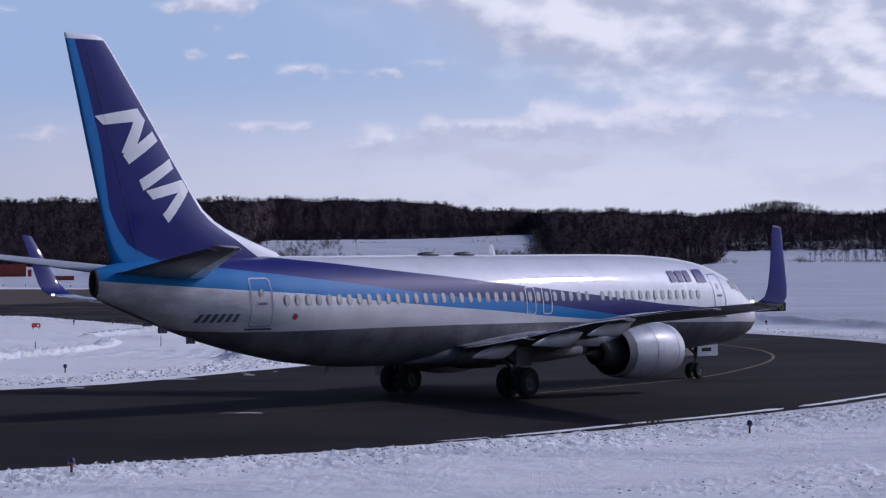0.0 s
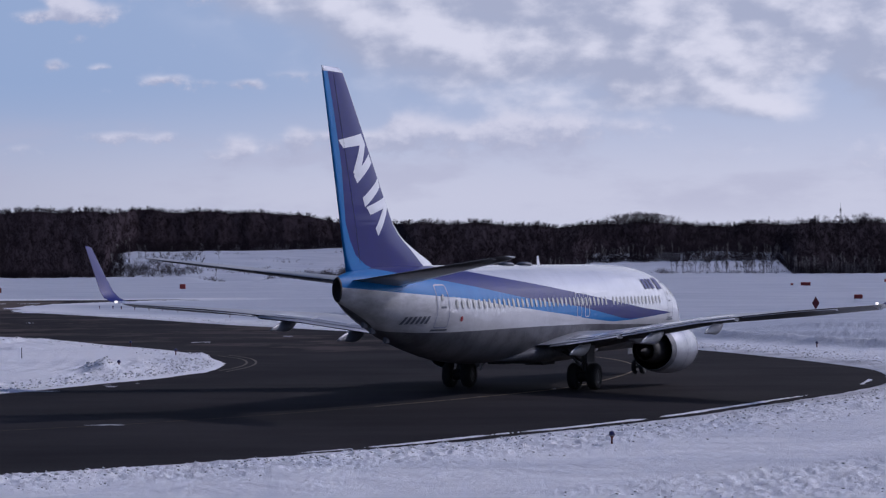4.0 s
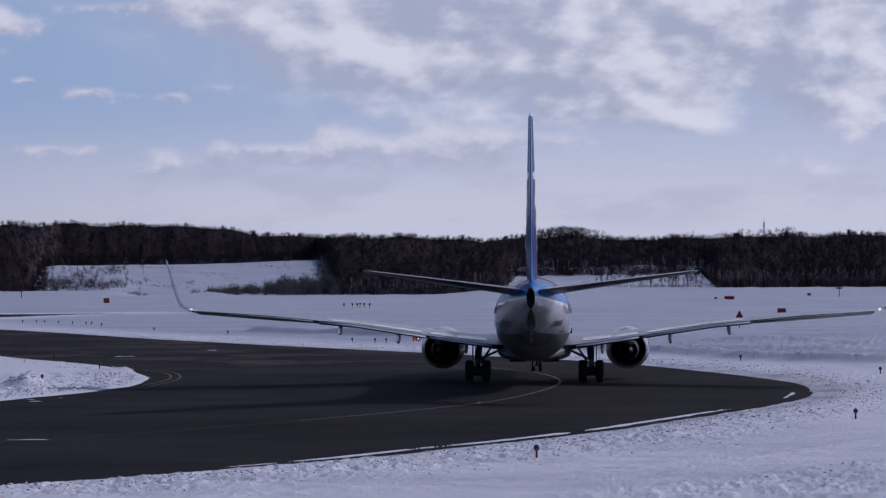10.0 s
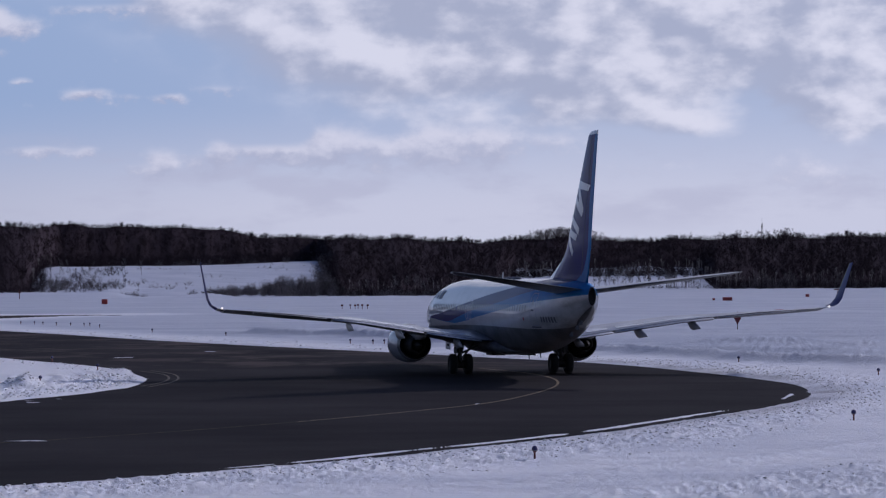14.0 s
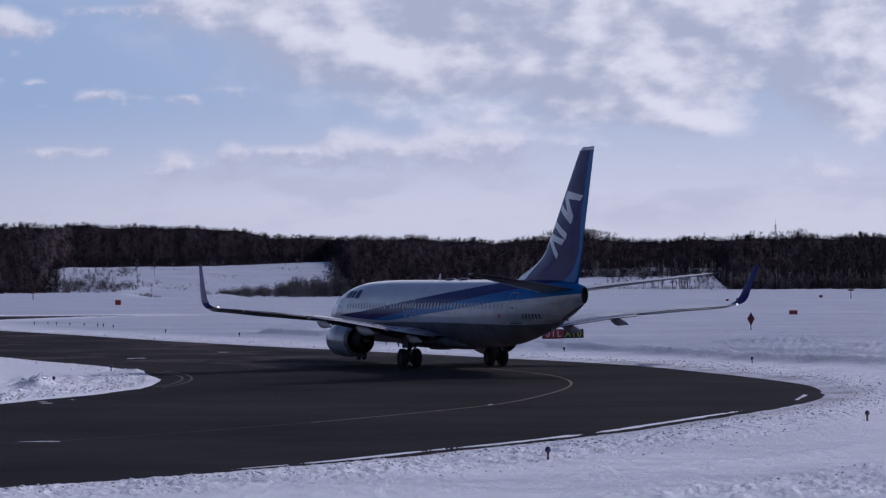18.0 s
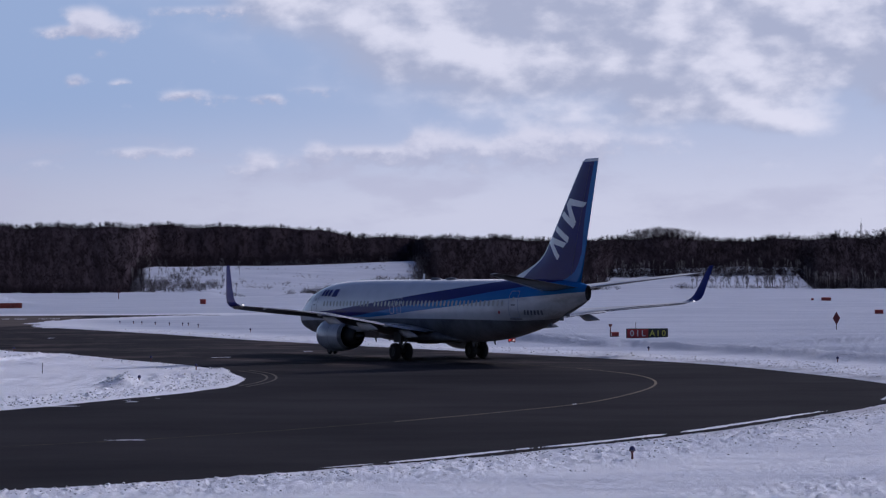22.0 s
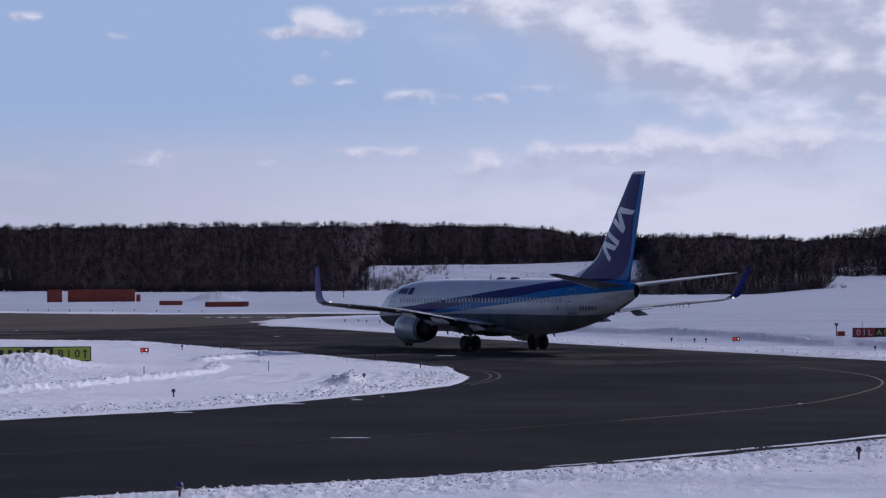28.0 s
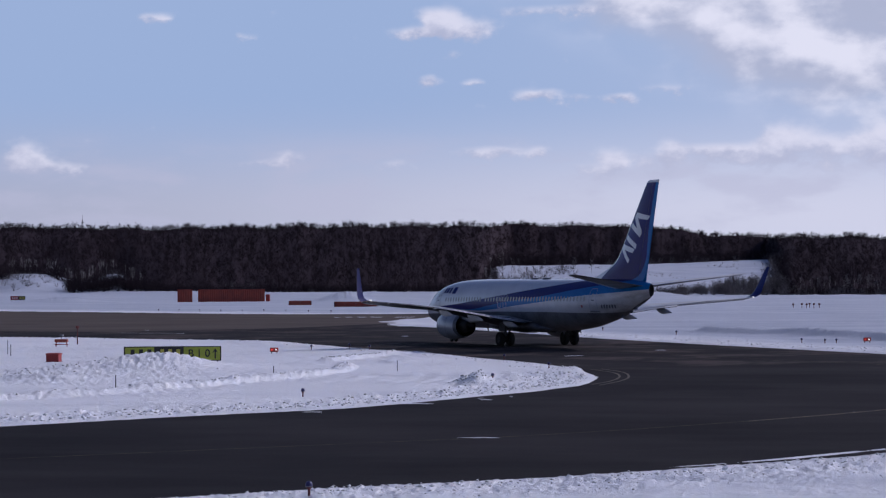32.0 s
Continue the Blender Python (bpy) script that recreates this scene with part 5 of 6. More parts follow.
# ---- the airliner: nose wheel ahead, x forward, y to port, z up from the ground under the main gear ----
AIR = [(0, -7.53, 100.56, 54.57), (1, -5.28, 103.81, 58.28), (2, -3.28, 107.17, 61.89), (3, -1.51, 110.65, 65.38), (4, 0.00, 114.22, 68.78), (5, 1.28, 117.86, 72.07), (6, 2.33, 121.50, 75.27), (7, 3.16, 125.10, 78.39), (8, 3.79, 128.60, 81.44), (9, 4.22, 132.03, 84.48), (10, 4.47, 135.40, 87.60), (11, 4.57, 138.74, 90.85), (12, 4.49, 142.11, 94.21), (13, 4.21, 145.53, 97.62), (14, 3.71, 149.04, 101.05), (15, 3.00, 152.60, 104.39), (16, 2.09, 156.16, 107.56), (17, 1.00, 159.67, 110.47), (18, -0.26, 163.09, 113.04), (19, -1.68, 166.48, 115.34), (20, -3.25, 169.89, 117.47), (21, -4.95, 173.37, 119.50), (22, -6.76, 176.87, 121.31), (23, -8.67, 180.34, 122.76), (24, -10.67, 183.72, 123.75), (25, -12.74, 187.05, 124.33), (26, -14.86, 190.34, 124.61), (27, -17.02, 193.62, 124.69), (28, -19.22, 196.94, 124.67), (29, -21.44, 200.32, 124.64), (30, -23.67, 203.77, 124.61), (31, -25.92, 207.27, 124.58), (32, -28.19, 210.84, 124.56)]
plane = thing("airliner", "white twin-engine airliner with dark and light blue stripes, taxiing", "airliner", pose(AIR[0][1], AIR[0][2], 0, 0, 0, AIR[0][3]))
GEAR = 19.69


def X(s):
    return GEAR - s


S_TOP = [(0, 2.62), (0.06, 2.8), (0.2, 3.0), (0.5, 3.24), (1.0, 3.50), (1.6, 3.74), (2.0, 3.93), (2.5, 4.25), (3.0, 4.50), (3.8, 4.74), (4.8, 4.95), (6.2, 5.12), (8, 5.22), (11, 5.27), (30, 5.28), (33, 5.28), (35.5, 5.22), (37.2, 5.08), (38.1, 4.9)]
S_BOT = [(0, 2.48), (0.06, 2.3), (0.2, 2.12), (0.5, 1.92), (1.0, 1.72), (2.0, 1.5), (3.2, 1.37), (5, 1.29), (8, 1.26), (25, 1.26), (26.5, 1.3), (27.5, 1.38), (29.3, 1.57), (30.7, 1.82), (32.1, 2.1), (33.4, 2.42), (34.8, 2.82), (36, 3.2), (37.4, 3.68), (38.1, 3.95)]
S_HALF = [(0, 0.06), (0.06, 0.26), (0.2, 0.46), (0.5, 0.72), (1.0, 1.02), (1.6, 1.27), (2.2, 1.45), (3, 1.62), (4.2, 1.78), (5.5, 1.86), (7, 1.88), (27, 1.88), (29, 1.83), (31, 1.7), (33, 1.45), (35, 1.08), (36.5, 0.75), (37.5, 0.40), (38.1, 0.20)]
P_GREY = [(0, 2.3), (3, 2.4), (11, 2.55), (16, 2.68), (22, 2.72), (26, 2.72), (31, 2.70), (33, 2.72), (34.5, 2.80), (35, 2.88), (38.1, 3.95)]
P_LOW = [(4.6, 2.97), (8, 2.83), (10.5, 2.74), (13.2, 2.72), (16.8, 2.95), (18.9, 3.14), (22.2, 3.37), (25.3, 3.6), (26.8, 3.72), (29.8, 3.98), (32.5, 4.13), (35.7, 4.33), (38.1, 4.5)]
P_MID = [(4.6, 2.97), (8, 2.84), (10.5, 2.78), (11.6, 2.83), (15.2, 3.22), (17, 3.42), (18.8, 3.57), (22, 3.77), (25.2, 4.07), (28.2, 4.39), (31, 4.67), (33.8, 4.94), (35.4, 5.15), (36.2, 5.3)]
P_HIGH = [(4.6, 2.97), (9, 3.26), (11.3, 3.49), (15, 3.83), (18.5, 4.16), (21.8, 4.47), (25, 4.75), (28, 5.04), (29.6, 5.17), (30.6, 5.29)]


def at_s(table, s):
    return float(np.interp(s, [p[0] for p in table], [p[1] for p in table]))


def hull(s):
    zt, zb, w = at_s(S_TOP, s), at_s(S_BOT, s), at_s(S_HALF, s)
    zc = zb + (zt - zb) * 0.5
    return zt, zb, w, zc


def skin(s, z, side=1, out=0.0):
    """A place on the hull at a station and height, and its outward angle."""
    zt, zb, w, zc = hull(s)
    k = max(-1, min(1, (z - zc) / (zt - zc)))
    a = math.asin(k)
    return Vector((X(s), side * (w * math.cos(a) + out * math.cos(a)), zc + (zt - zc) * math.sin(a) + out * math.sin(a))), a


def make_hull():
    st = sorted(set([0.0, 0.02, 0.06, 0.12, 0.2, 0.32, 0.5, 0.75] + [round(x, 2) for x in np.arange(1.0, 7.0, 0.25)] + [round(x, 2) for x in np.arange(7, 28, 0.6)] + [round(x, 2) for x in np.arange(28, 38.1, 0.3)] + [38.1]))
    rows, counts = [], (8, 3, 3, 4, 8)
    for s in st:
        zt, zb, w, zc = hull(s)
        lv = [at_s(P_GREY, s), at_s(P_LOW, s), at_s(P_MID, s), at_s(P_HIGH, s)]
        if s > 30.6:
            lv[3] = 9
        if s > 36.0:
            lv[2] = 9
        if s < 4.6:
            lv[1] = lv[2] = lv[3] = at_s(P_GREY, s)
        lv = np.maximum.accumulate([min(max(l, zb), zt) for l in lv])
        ang = [-math.pi / 2] + [math.asin(max(-1, min(1, (l - zc) / (zt - zc)))) for l in lv] + [math.pi / 2]
        line = []
        for k, c in enumerate(counts):
            for j in range(c):
                line.append(ang[k] + (ang[k + 1] - ang[k]) * j / c)
        line.append(math.pi / 2)
        port = [(X(s), w * math.cos(a), zc + (zt - zc) * math.sin(a)) for a in line]
        rows.append(port + [(p[0], -p[1], p[2]) for p in port[::-1][1:-1]])
    v, f = rings(rows, True, False)
    n = len(rows[0])
    band = [k for k, c in enumerate(counts) for _ in range(c)]
    ids = []
    for i in range(len(rows) - 1):
        for j in range(n):
            ids.append(band[j] if j < len(band) else band[n - 1 - j])
    bm = bmesh.new()
    vs = [bm.verts.new(p) for p in v]
    for q, k in zip(f, ids):
        face = bm.faces.new([vs[i] for i in q])
        face.material_index, face.smooth = k, True
    bmesh.ops.remove_doubles(bm, verts=bm.verts[:], dist=2e-4)
    bmesh.ops.recalc_face_normals(bm, faces=bm.faces[:])
    me = bpy.data.meshes.new("fuselage")
    bm.to_mesh(me)
    bm.free()
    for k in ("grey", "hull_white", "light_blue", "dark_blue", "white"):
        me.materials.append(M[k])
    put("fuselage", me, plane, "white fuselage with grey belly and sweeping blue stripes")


make_hull()


def make_tail_cone():
    zt, zb, w, zc = hull(38.1)
    v, f = rings([[(X(s), k * w * math.cos(a), zc + k * (zt - zc) * math.sin(a)) for a in np.linspace(0, 2 * math.pi, 24, endpoint=False)] for s, k in ((38.06, 1.003), (38.16, 0.93), (38.22, 0.82), (38.14, 0.72), (37.7, 0.66))], True, True)
    part("exhaust_ring", fresh(v, f), M["dark_metal"], plane, "dark auxiliary exhaust ring", smoothed=True)


make_tail_cone()


def airfoil(n=9):
    """Chord fractions and half thicknesses, over the top from the back and along the bottom to the back."""
    c = [(1 - math.cos(math.pi * k / n)) / 2 for k in range(n + 1)]
    t = [5 * (0.2969 * math.sqrt(q) - 0.126 * q - 0.3516 * q * q + 0.2843 * q ** 3 - 0.1036 * q ** 4) for q in c]
    return [(q, h) for q, h in zip(c[::-1], t[::-1])] + [(q, -h * 0.75) for q, h in zip(c[1:-1], t[1:-1])]


def twist(y):
    """How far the wing's nose is turned down, by the span: the tips are washed out."""
    return float(np.interp(y, [0, 9.6, 11.2, 13, 16.5, 17.3], [0, 0, 0.05, 0.075, 0.085, 0]))


def foil(rows, side=1, tilt=None):
    """Rings of a wing: rows of (y, z, front station, back station, thickness, cant in degrees). Without a tilt it takes the wing's twist."""
    out, given = [], tilt
    for y, z, a, b, t, cant in rows:
        tilt = twist(y) if given is None else given
        d = (-math.sin(radians(cant)), math.cos(radians(cant)))
        out.append([(X(a + (b - a) * q), side * (y + d[0] * h * t), z + d[1] * h * t - (1 - q) * (b - a) * tilt) for q, h in airfoil()])
    return out


def foil_part(name, rows, side, mats, parent, label="", pick=None, tilt=None):
    v, f = rings(foil(rows, side, tilt), True, True)
    ids = [0] * len(f)
    if pick:
        n = len(airfoil())
        ids = [pick(i // n, i % n) if i < len(f) - 2 else 0 for i in range(len(f))]
    if side < 0:
        f = [q[::-1] for q in f]
    me = mesh(name, v, f, mats, ids, True)
    for q in list(me.polygons)[-2:]:
        q.use_smooth = False
    return put(name, me, parent, label)


N_FOIL = len(airfoil())
WING = [(0.0, 1.85, 13.6, 21.55, 1.05, 0), (1.9, 1.92, 14.5, 21.6, 0.95, 0), (3.4, 2.1, 16.0, 21.75, 0.72, 0), (5.3, 2.40, 17.2, 22.0, 0.56, 0), (9.0, 2.99, 19.15, 22.95, 0.42, 0), (13.0, 3.42, 21.3, 24.0, 0.3, 0), (16.5, 3.67, 23.15, 24.92, 0.2, 0)]
LET = [(16.5, 3.67, 23.15, 24.92, 0.2, 0), (16.95, 3.74, 23.5, 25.02, 0.15, 22), (17.25, 3.90, 23.8, 25.1, 0.12, 50), (17.42, 4.2, 24.05, 25.18, 0.1, 70), (17.58, 4.8, 24.4, 25.3, 0.08, 77), (17.88, 6.10, 25.1, 25.62, 0.045, 78), (17.9, 6.17, 25.4, 25.6, 0.012, 78)]
STAB = [(0.0, 4.72, 33.4, 37.5, 0.42, 0), (0.7, 4.8, 33.8, 37.5, 0.40, 0), (4.0, 5.22, 36.25, 38.65, 0.26, 0), (6.9, 5.58, 38.38, 39.62, 0.14, 0), (7.2, 5.62, 38.78, 39.72, 0.06, 0)]


def lerp_row(table, y):
    ys = [r[0] for r in table]
    return tuple(float(np.interp(y, ys, [r[k] for r in table])) for k in range(6))


# lower faces take the grey that has shade painted in
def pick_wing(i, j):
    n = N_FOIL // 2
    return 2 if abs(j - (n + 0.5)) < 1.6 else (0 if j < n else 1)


for side, word in ((1, "port"), (-1, "starboard")):
    wing = foil_part("wing", WING, side, [M["wing"], M["shaded_grey"], M["bare"]], plane, "grey swept wing, underside darkened for shade, bare metal leading edge", pick_wing)
    foil_part("winglet", LET, side, [M["winglet"], M["winglet"], M["bare"]], wing, "upright deep blue winglet", lambda i, j: 2 if i < 1 else 0)
    # flaps and aileron hang a little behind and below the fixed wing
    for name, y0, y1, chord in (("flap", 2.1, 5.2, 0.95), ("flap", 5.4, 10.6, 0.8), ("aileron", 10.9, 15.0, 0.55)):
        rr = []
        for y in np.linspace(y0, y1, 4):
            r = lerp_row(WING, y)
            drop = 0.05 if name == "flap" else 0.02
            rr.append((float(y), r[1] - 0.04 - drop, r[3] - chord * 0.55, r[3] + chord * 0.38, 0.2 if name == "flap" else 0.1, 0))
        foil_part(name, rr, side, [M["flap"], M["shaded_grey"]], wing, "pale grey flap" if name == "flap" else "", lambda i, j: 0 if j < N_FOIL // 2 else 1)
    # spoiler panels lie on top
    for y0, y1 in ((2.4, 3.9), (4.0, 5.2), (5.6, 7.0), (7.1, 8.5), (8.6, 10.2)):
        v = []
        for y in (y0 + 0.03, y1 - 0.03):
            r = lerp_row(WING, y)
            for q, lift in ((0.70, 0.02), (0.88, 0.02)):
                c = r[3] - r[2]
                hh = float(np.interp(q, [p[0] for p in airfoil()[:10]][::-1], [p[1] for p in airfoil()[:10]][::-1]))
                v.append((X(r[2] + c * q), side * y, r[1] + hh * r[4] + lift - (1 - q) * c * twist(y)))
        v += [(p[0], p[1], p[2] - 0.03) for p in v]
        part("spoiler", fresh(v, [(0, 1, 3, 2), (4, 6, 7, 5), (0, 4, 5, 1), (2, 3, 7, 6), (0, 2, 6, 4), (1, 5, 7, 3)]), M["white"], wing, "pale spoiler panel")
    # canoe fairings under the flaps
    for y, ln, w in ((3.4, 2.4, 0.19), (6.75, 2.7, 0.2), (9.6, 2.4, 0.18)):
        r = lerp_row(WING, y)
        rows = []
        for k in range(11):
            q = k / 10
            rad = 0.012 + w * 0.75 * min(1.0, q / 0.3) ** 0.6 * (1 - max(0.0, q - 0.45) / 0.55) ** 0.85
            s = r[3] - ln * 0.58 + ln * 1.1 * q
            zc = r[1] - 0.12 - 0.16 * math.sin(math.pi * q ** 0.8) - 0.10 * q - 0.30 * q ** 3
            rows.append([(X(s), side * y + rad * 0.62 * math.cos(a), zc + rad * 1.8 * math.sin(a)) for a in np.linspace(0, 2 * math.pi, 12, endpoint=False)])
        v, f = rings(rows)
        part("flap_fairing", fresh(v, f), M["wing"], wing, "canoe-shaped flap track fairing", smoothed=True)
    part("tip_light", box(X(25.08), X(24.95), side * 16.72 - 0.045, side * 16.72 + 0.045, 3.7, 3.79, 0.02), M["lamp_white"], wing, "white tail position lamp")
    for k in range(3):
        y = 13.6 + k * 1.1
        r = lerp_row(WING, y)
        part("static_wick", tube((X(r[3] - 0.05), side * y, r[1] - 0.02), (X(r[3] + 0.22), side * y, r[1] - 0.03), 0.012, 0.008, 5), M["black"], wing)
    stab = foil_part("horizontal_stabilizer", STAB, side, [M["wing"], M["stab_shaded"], M["bare"]], plane, "grey swept tailplane, underside darkened for shade, trimmed leading edge down", pick_wing, 0.06)
    rr = [(y, lerp_row(STAB, y)[1] - 0.01, lerp_row(STAB, y)[3] - 0.5, lerp_row(STAB, y)[3] + 0.03, 0.10, 0) for y in (0.95, 3.5, 6.6)]
    foil_part("elevator", rr, side, [M["wing"], M["shaded_grey"]], stab, "", lambda i, j: 0 if j < N_FOIL // 2 else 1, 0.06)

# ---- fin ----
FIN_LE = [(5.2, 29.2), (5.42, 29.6), (5.84, 30.95), (6.22, 32.06), (6.47, 32.6), (6.85, 33.16), (7.23, 33.5), (8.72, 34.7), (10.37, 36.0), (11.93, 37.25), (12.36, 37.62), (12.5, 37.95)]
FIN_WHITE = [(5.2, 30.6), (5.4, 31.0), (5.84, 31.75), (6.22, 32.5), (6.47, 32.95), (6.85, 33.42), (7.23, 33.72), (8.72, 34.88), (10.37, 36.15), (11.93, 37.38), (12.32, 37.72), (12.5, 38.1)]
FIN_LB = [(5.1, 34.9), (5.28, 35.78), (5.65, 36.66), (6.21, 37.14), (6.85, 37.5), (8.87, 37.86), (10.86, 38.47), (12.32, 38.98), (12.5, 39.1)]
FIN_TE = [(5.0, 37.35), (12.5, 39.38)]


def at_z(table, z):
    return float(np.interp(z, [p[0] for p in table], [p[1] for p in table]))


def fin_half(z, s):
    a, b = at_z(FIN_LE, z), at_z(FIN_TE, z)
    chord = b - max(a, 33.2 - (7.0 - z) * 0.2 if z < 7 else a)
    q = max(0.0, min(1.0, (s - a) / (b - a)))
    hh = float(np.interp(q, [0, 0.02, 0.08, 0.2, 0.4, 0.7, 1], [0.0, 0.3, 0.6, 0.9, 1, 0.65, 0.05]))
    return 0.055 * max(chord, 1.4) * hh + 0.004


def make_fin():
    zs = sorted(set([5.0, 5.1, 5.2, 5.3, 5.42, 5.55, 5.7, 5.84, 6.0, 6.22, 6.35, 6.47, 6.65, 6.85, 7.05, 7.23] + [round(z, 2) for z in np.arange(7.6, 12.3, 0.4)] + [12.32, 12.4, 12.46, 12.5]))
    rows, counts = [], (4, 7, 4)
    for z in zs:
        a, b = at_z(FIN_LE, z), at_z(FIN_TE, z)
        w, l = max(a + 0.02, at_z(FIN_WHITE, z)), at_z(FIN_LB, z)
        l = max(min(l, b - 0.02), w + 0.02)
        cut = [a, w, l, b]
        line = [cut[k] + (cut[k + 1] - cut[k]) * ((j / c) ** (1.6 if k == 0 else 1)) for k, c in enumerate(counts) for j in range(c)] + [b]
        k0 = 0.35 if z > 12.45 else 1.0
        port = [(X(s), k0 * fin_half(z, s), z) for s in line]
        rows.append(port + [(p[0], -p[1], p[2]) for p in port[::-1][1:-1]])
    v, f = rings(rows, True, True)
    n, band = len(rows[0]), [k for k, c in enumerate(counts) for _ in range(c)]
    ids = []
    for i in range(len(rows) - 1):
        for j in range(n):
            ids.append(0 if zs[i] >= 12.3 else band[j] if j < len(band) else band[n - 1 - j])
    me = mesh("fin", v, f, [M["white"], M["dark_blue"], M["light_blue"]], ids + [1, 0], True)
    bm = bmesh.new()
    bm.from_mesh(me)
    bmesh.ops.recalc_face_normals(bm, faces=bm.faces[:])
    bm.to_mesh(me)
    bm.free()
    put("fin", me, plane, "tall deep blue fin with white edge and light blue rudder edge")


make_fin()


def on_fin(name, outlines, material, label):
    """Flat shapes, given by (station, height), laid on both sides of the fin."""
    for side in (1, -1):
        for k, pts in enumerate(outlines):
            bm = bmesh.new()
            vs = [bm.verts.new((X(s), side * (fin_half(z, s) + 0.012), z)) for s, z in pts]
            bm.faces.new(vs if side < 0 else vs[::-1])
            bmesh.ops.triangulate(bm, faces=bm.faces[:])
            bmesh.ops.subdivide_edges(bm, edges=bm.edges[:], cuts=3, use_grid_fill=True)
            for v in bm.verts:
                v.co.y = side * (fin_half(v.co.z, GEAR - v.co.x) + 0.012)
            me = bpy.data.meshes.new(name)
            bm.to_mesh(me)
            bm.free()
            me.materials.append(material)
            put(name, me, plane, label)


# plain white slanted emblem shapes: two open chevrons and a pair of slanted bars between them
on_fin("fin_emblem", [
    [(38.15, 9.86), (36.32, 10.17), (35.97, 9.79), (36.61, 8.53), (37.04, 8.70), (36.52, 9.72), (37.80, 9.58)],
    [(36.99, 8.61), (35.64, 9.43), (35.40, 9.12), (36.72, 8.32)], [(34.85, 8.55), (34.70, 8.22), (36.11, 7.45), (36.3, 7.80)],
    [(36.01, 7.46), (34.29, 7.86), (33.98, 7.49), (35.01, 6.4), (35.27, 6.68), (34.55, 7.42), (35.70, 7.17)],
], M["logo_white"], "white slanted emblem shape")
for sd in (1, -1):
    line = [(at_z(FIN_TE, z) - 1.15 + (z - 5) * 0.055, z) for z in np.linspace(5.4, 12.2, 7)]
    part("rudder_seam", joined(*[tube((X(a), sd * fin_half(z0, a), z0), (X(b), sd * fin_half(z1, b), z1), 0.012, 0.012, 4) for (a, z0), (b, z1) in zip(line[:-1], line[1:])]), M["seam"], plane)


# ---- hull fittings: windows, doors, panes, antennas ----
def patch(s0, s1, z0, z1, side, out, round_=0.12, n=5):
    """A rounded panel that follows the hull."""
    pts = []
    r = min(round_, (s1 - s0) / 2, (z1 - z0) / 2)
    for cx, cz, a0 in ((s1 - r, z1 - r, 0), (s0 + r, z1 - r, 90), (s0 + r, z0 + r, 180), (s1 - r, z0 + r, 270)):
        for k in range(n):
            a = radians(a0 + 90 * k / (n - 1))
            pts.append((cx + r * math.cos(a), cz + r * math.sin(a)))
    return pts


def hull_panel(name, s0, s1, z0, z1, side, material, out=0.012, round_=0.1, label="", parent=None, slices=8):
    """A thin rounded panel standing just proud of the hull."""
    v, f = [], []
    r = min(round_, (s1 - s0) / 2)
    for k in range(slices + 1):
        z = z0 + (z1 - z0) * (1 - math.cos(math.pi * k / slices)) / 2
        e = min(z - z0, z1 - z)
        inset = 0 if e >= r else r - math.sqrt(max(0, r * r - (r - e) ** 2))
        a, b = s0 + inset * 0.98, s1 - inset * 0.98
        for q in np.linspace(0, 1, 4):
            v.append(skin(a + (b - a) * q, z, side, out)[0])
    for k in range(slices):
        for q in range(3):
            i = k * 4 + q
            f.append((i, i + 1, i + 5, i + 4) if side < 0 else (i, i + 4, i + 5, i + 1))
    return put(name, mesh(name, v, f, material, None, True), parent or plane, label)


def hull_ring(name, s0, s1, z0, z1, side, material, width=0.05, out=0.016, round_=0.14, label="", parent=None):
    """A rounded outline on the hull."""
    o = patch(s0, s1, z0, z1, side, out, round_)
    i = patch(s0 + width, s1 - width, z0 + width, z1 - width, side, out, max(0.02, round_ - width))
    n = len(o)

    def dense(pts):
        return [skin(s, z, side, out)[0] for s, z in pts]
    o2, i2 = [], []
    for k in range(n):
        for t in (0, 0.25, 0.5, 0.75):
            m = (k + 1) % n
            o2.append((o[k][0] + (o[m][0] - o[k][0]) * t, o[k][1] + (o[m][1] - o[k][1]) * t))
            i2.append((i[k][0] + (i[m][0] - i[k][0]) * t, i[k][1] + (i[m][1] - i[k][1]) * t))
    n = len(o2)
    v = dense(o2) + dense(i2)
    f = [((k + 1) % n, k, n + k, n + (k + 1) % n) for k in range(n)]
    if side < 0:
        f = [q[::-1] for q in f]
    return put(name, mesh(name, v, f, material, None, True), parent or plane, label)


def make_windows():
    spots = [s for s in np.arange(6.45, 30.9, 0.508) if not (13.25 < s < 13.9 or 16.25 < s < 16.9 + 0.05 and False)]
    for side in (1, -1):
        for s in spots:
            z = 3.60 + 0.007 * (s - 6)
            w = hull_panel("cabin_window", s - 0.125, s + 0.125, z - 0.19, z + 0.19, side, M["window_rim"], 0.010, 0.11, "", None, 6)
            hull_panel("pane", s - 0.092, s + 0.092, z - 0.155, z + 0.155, side, M["pane"], 0.017, 0.085, "", w, 6)


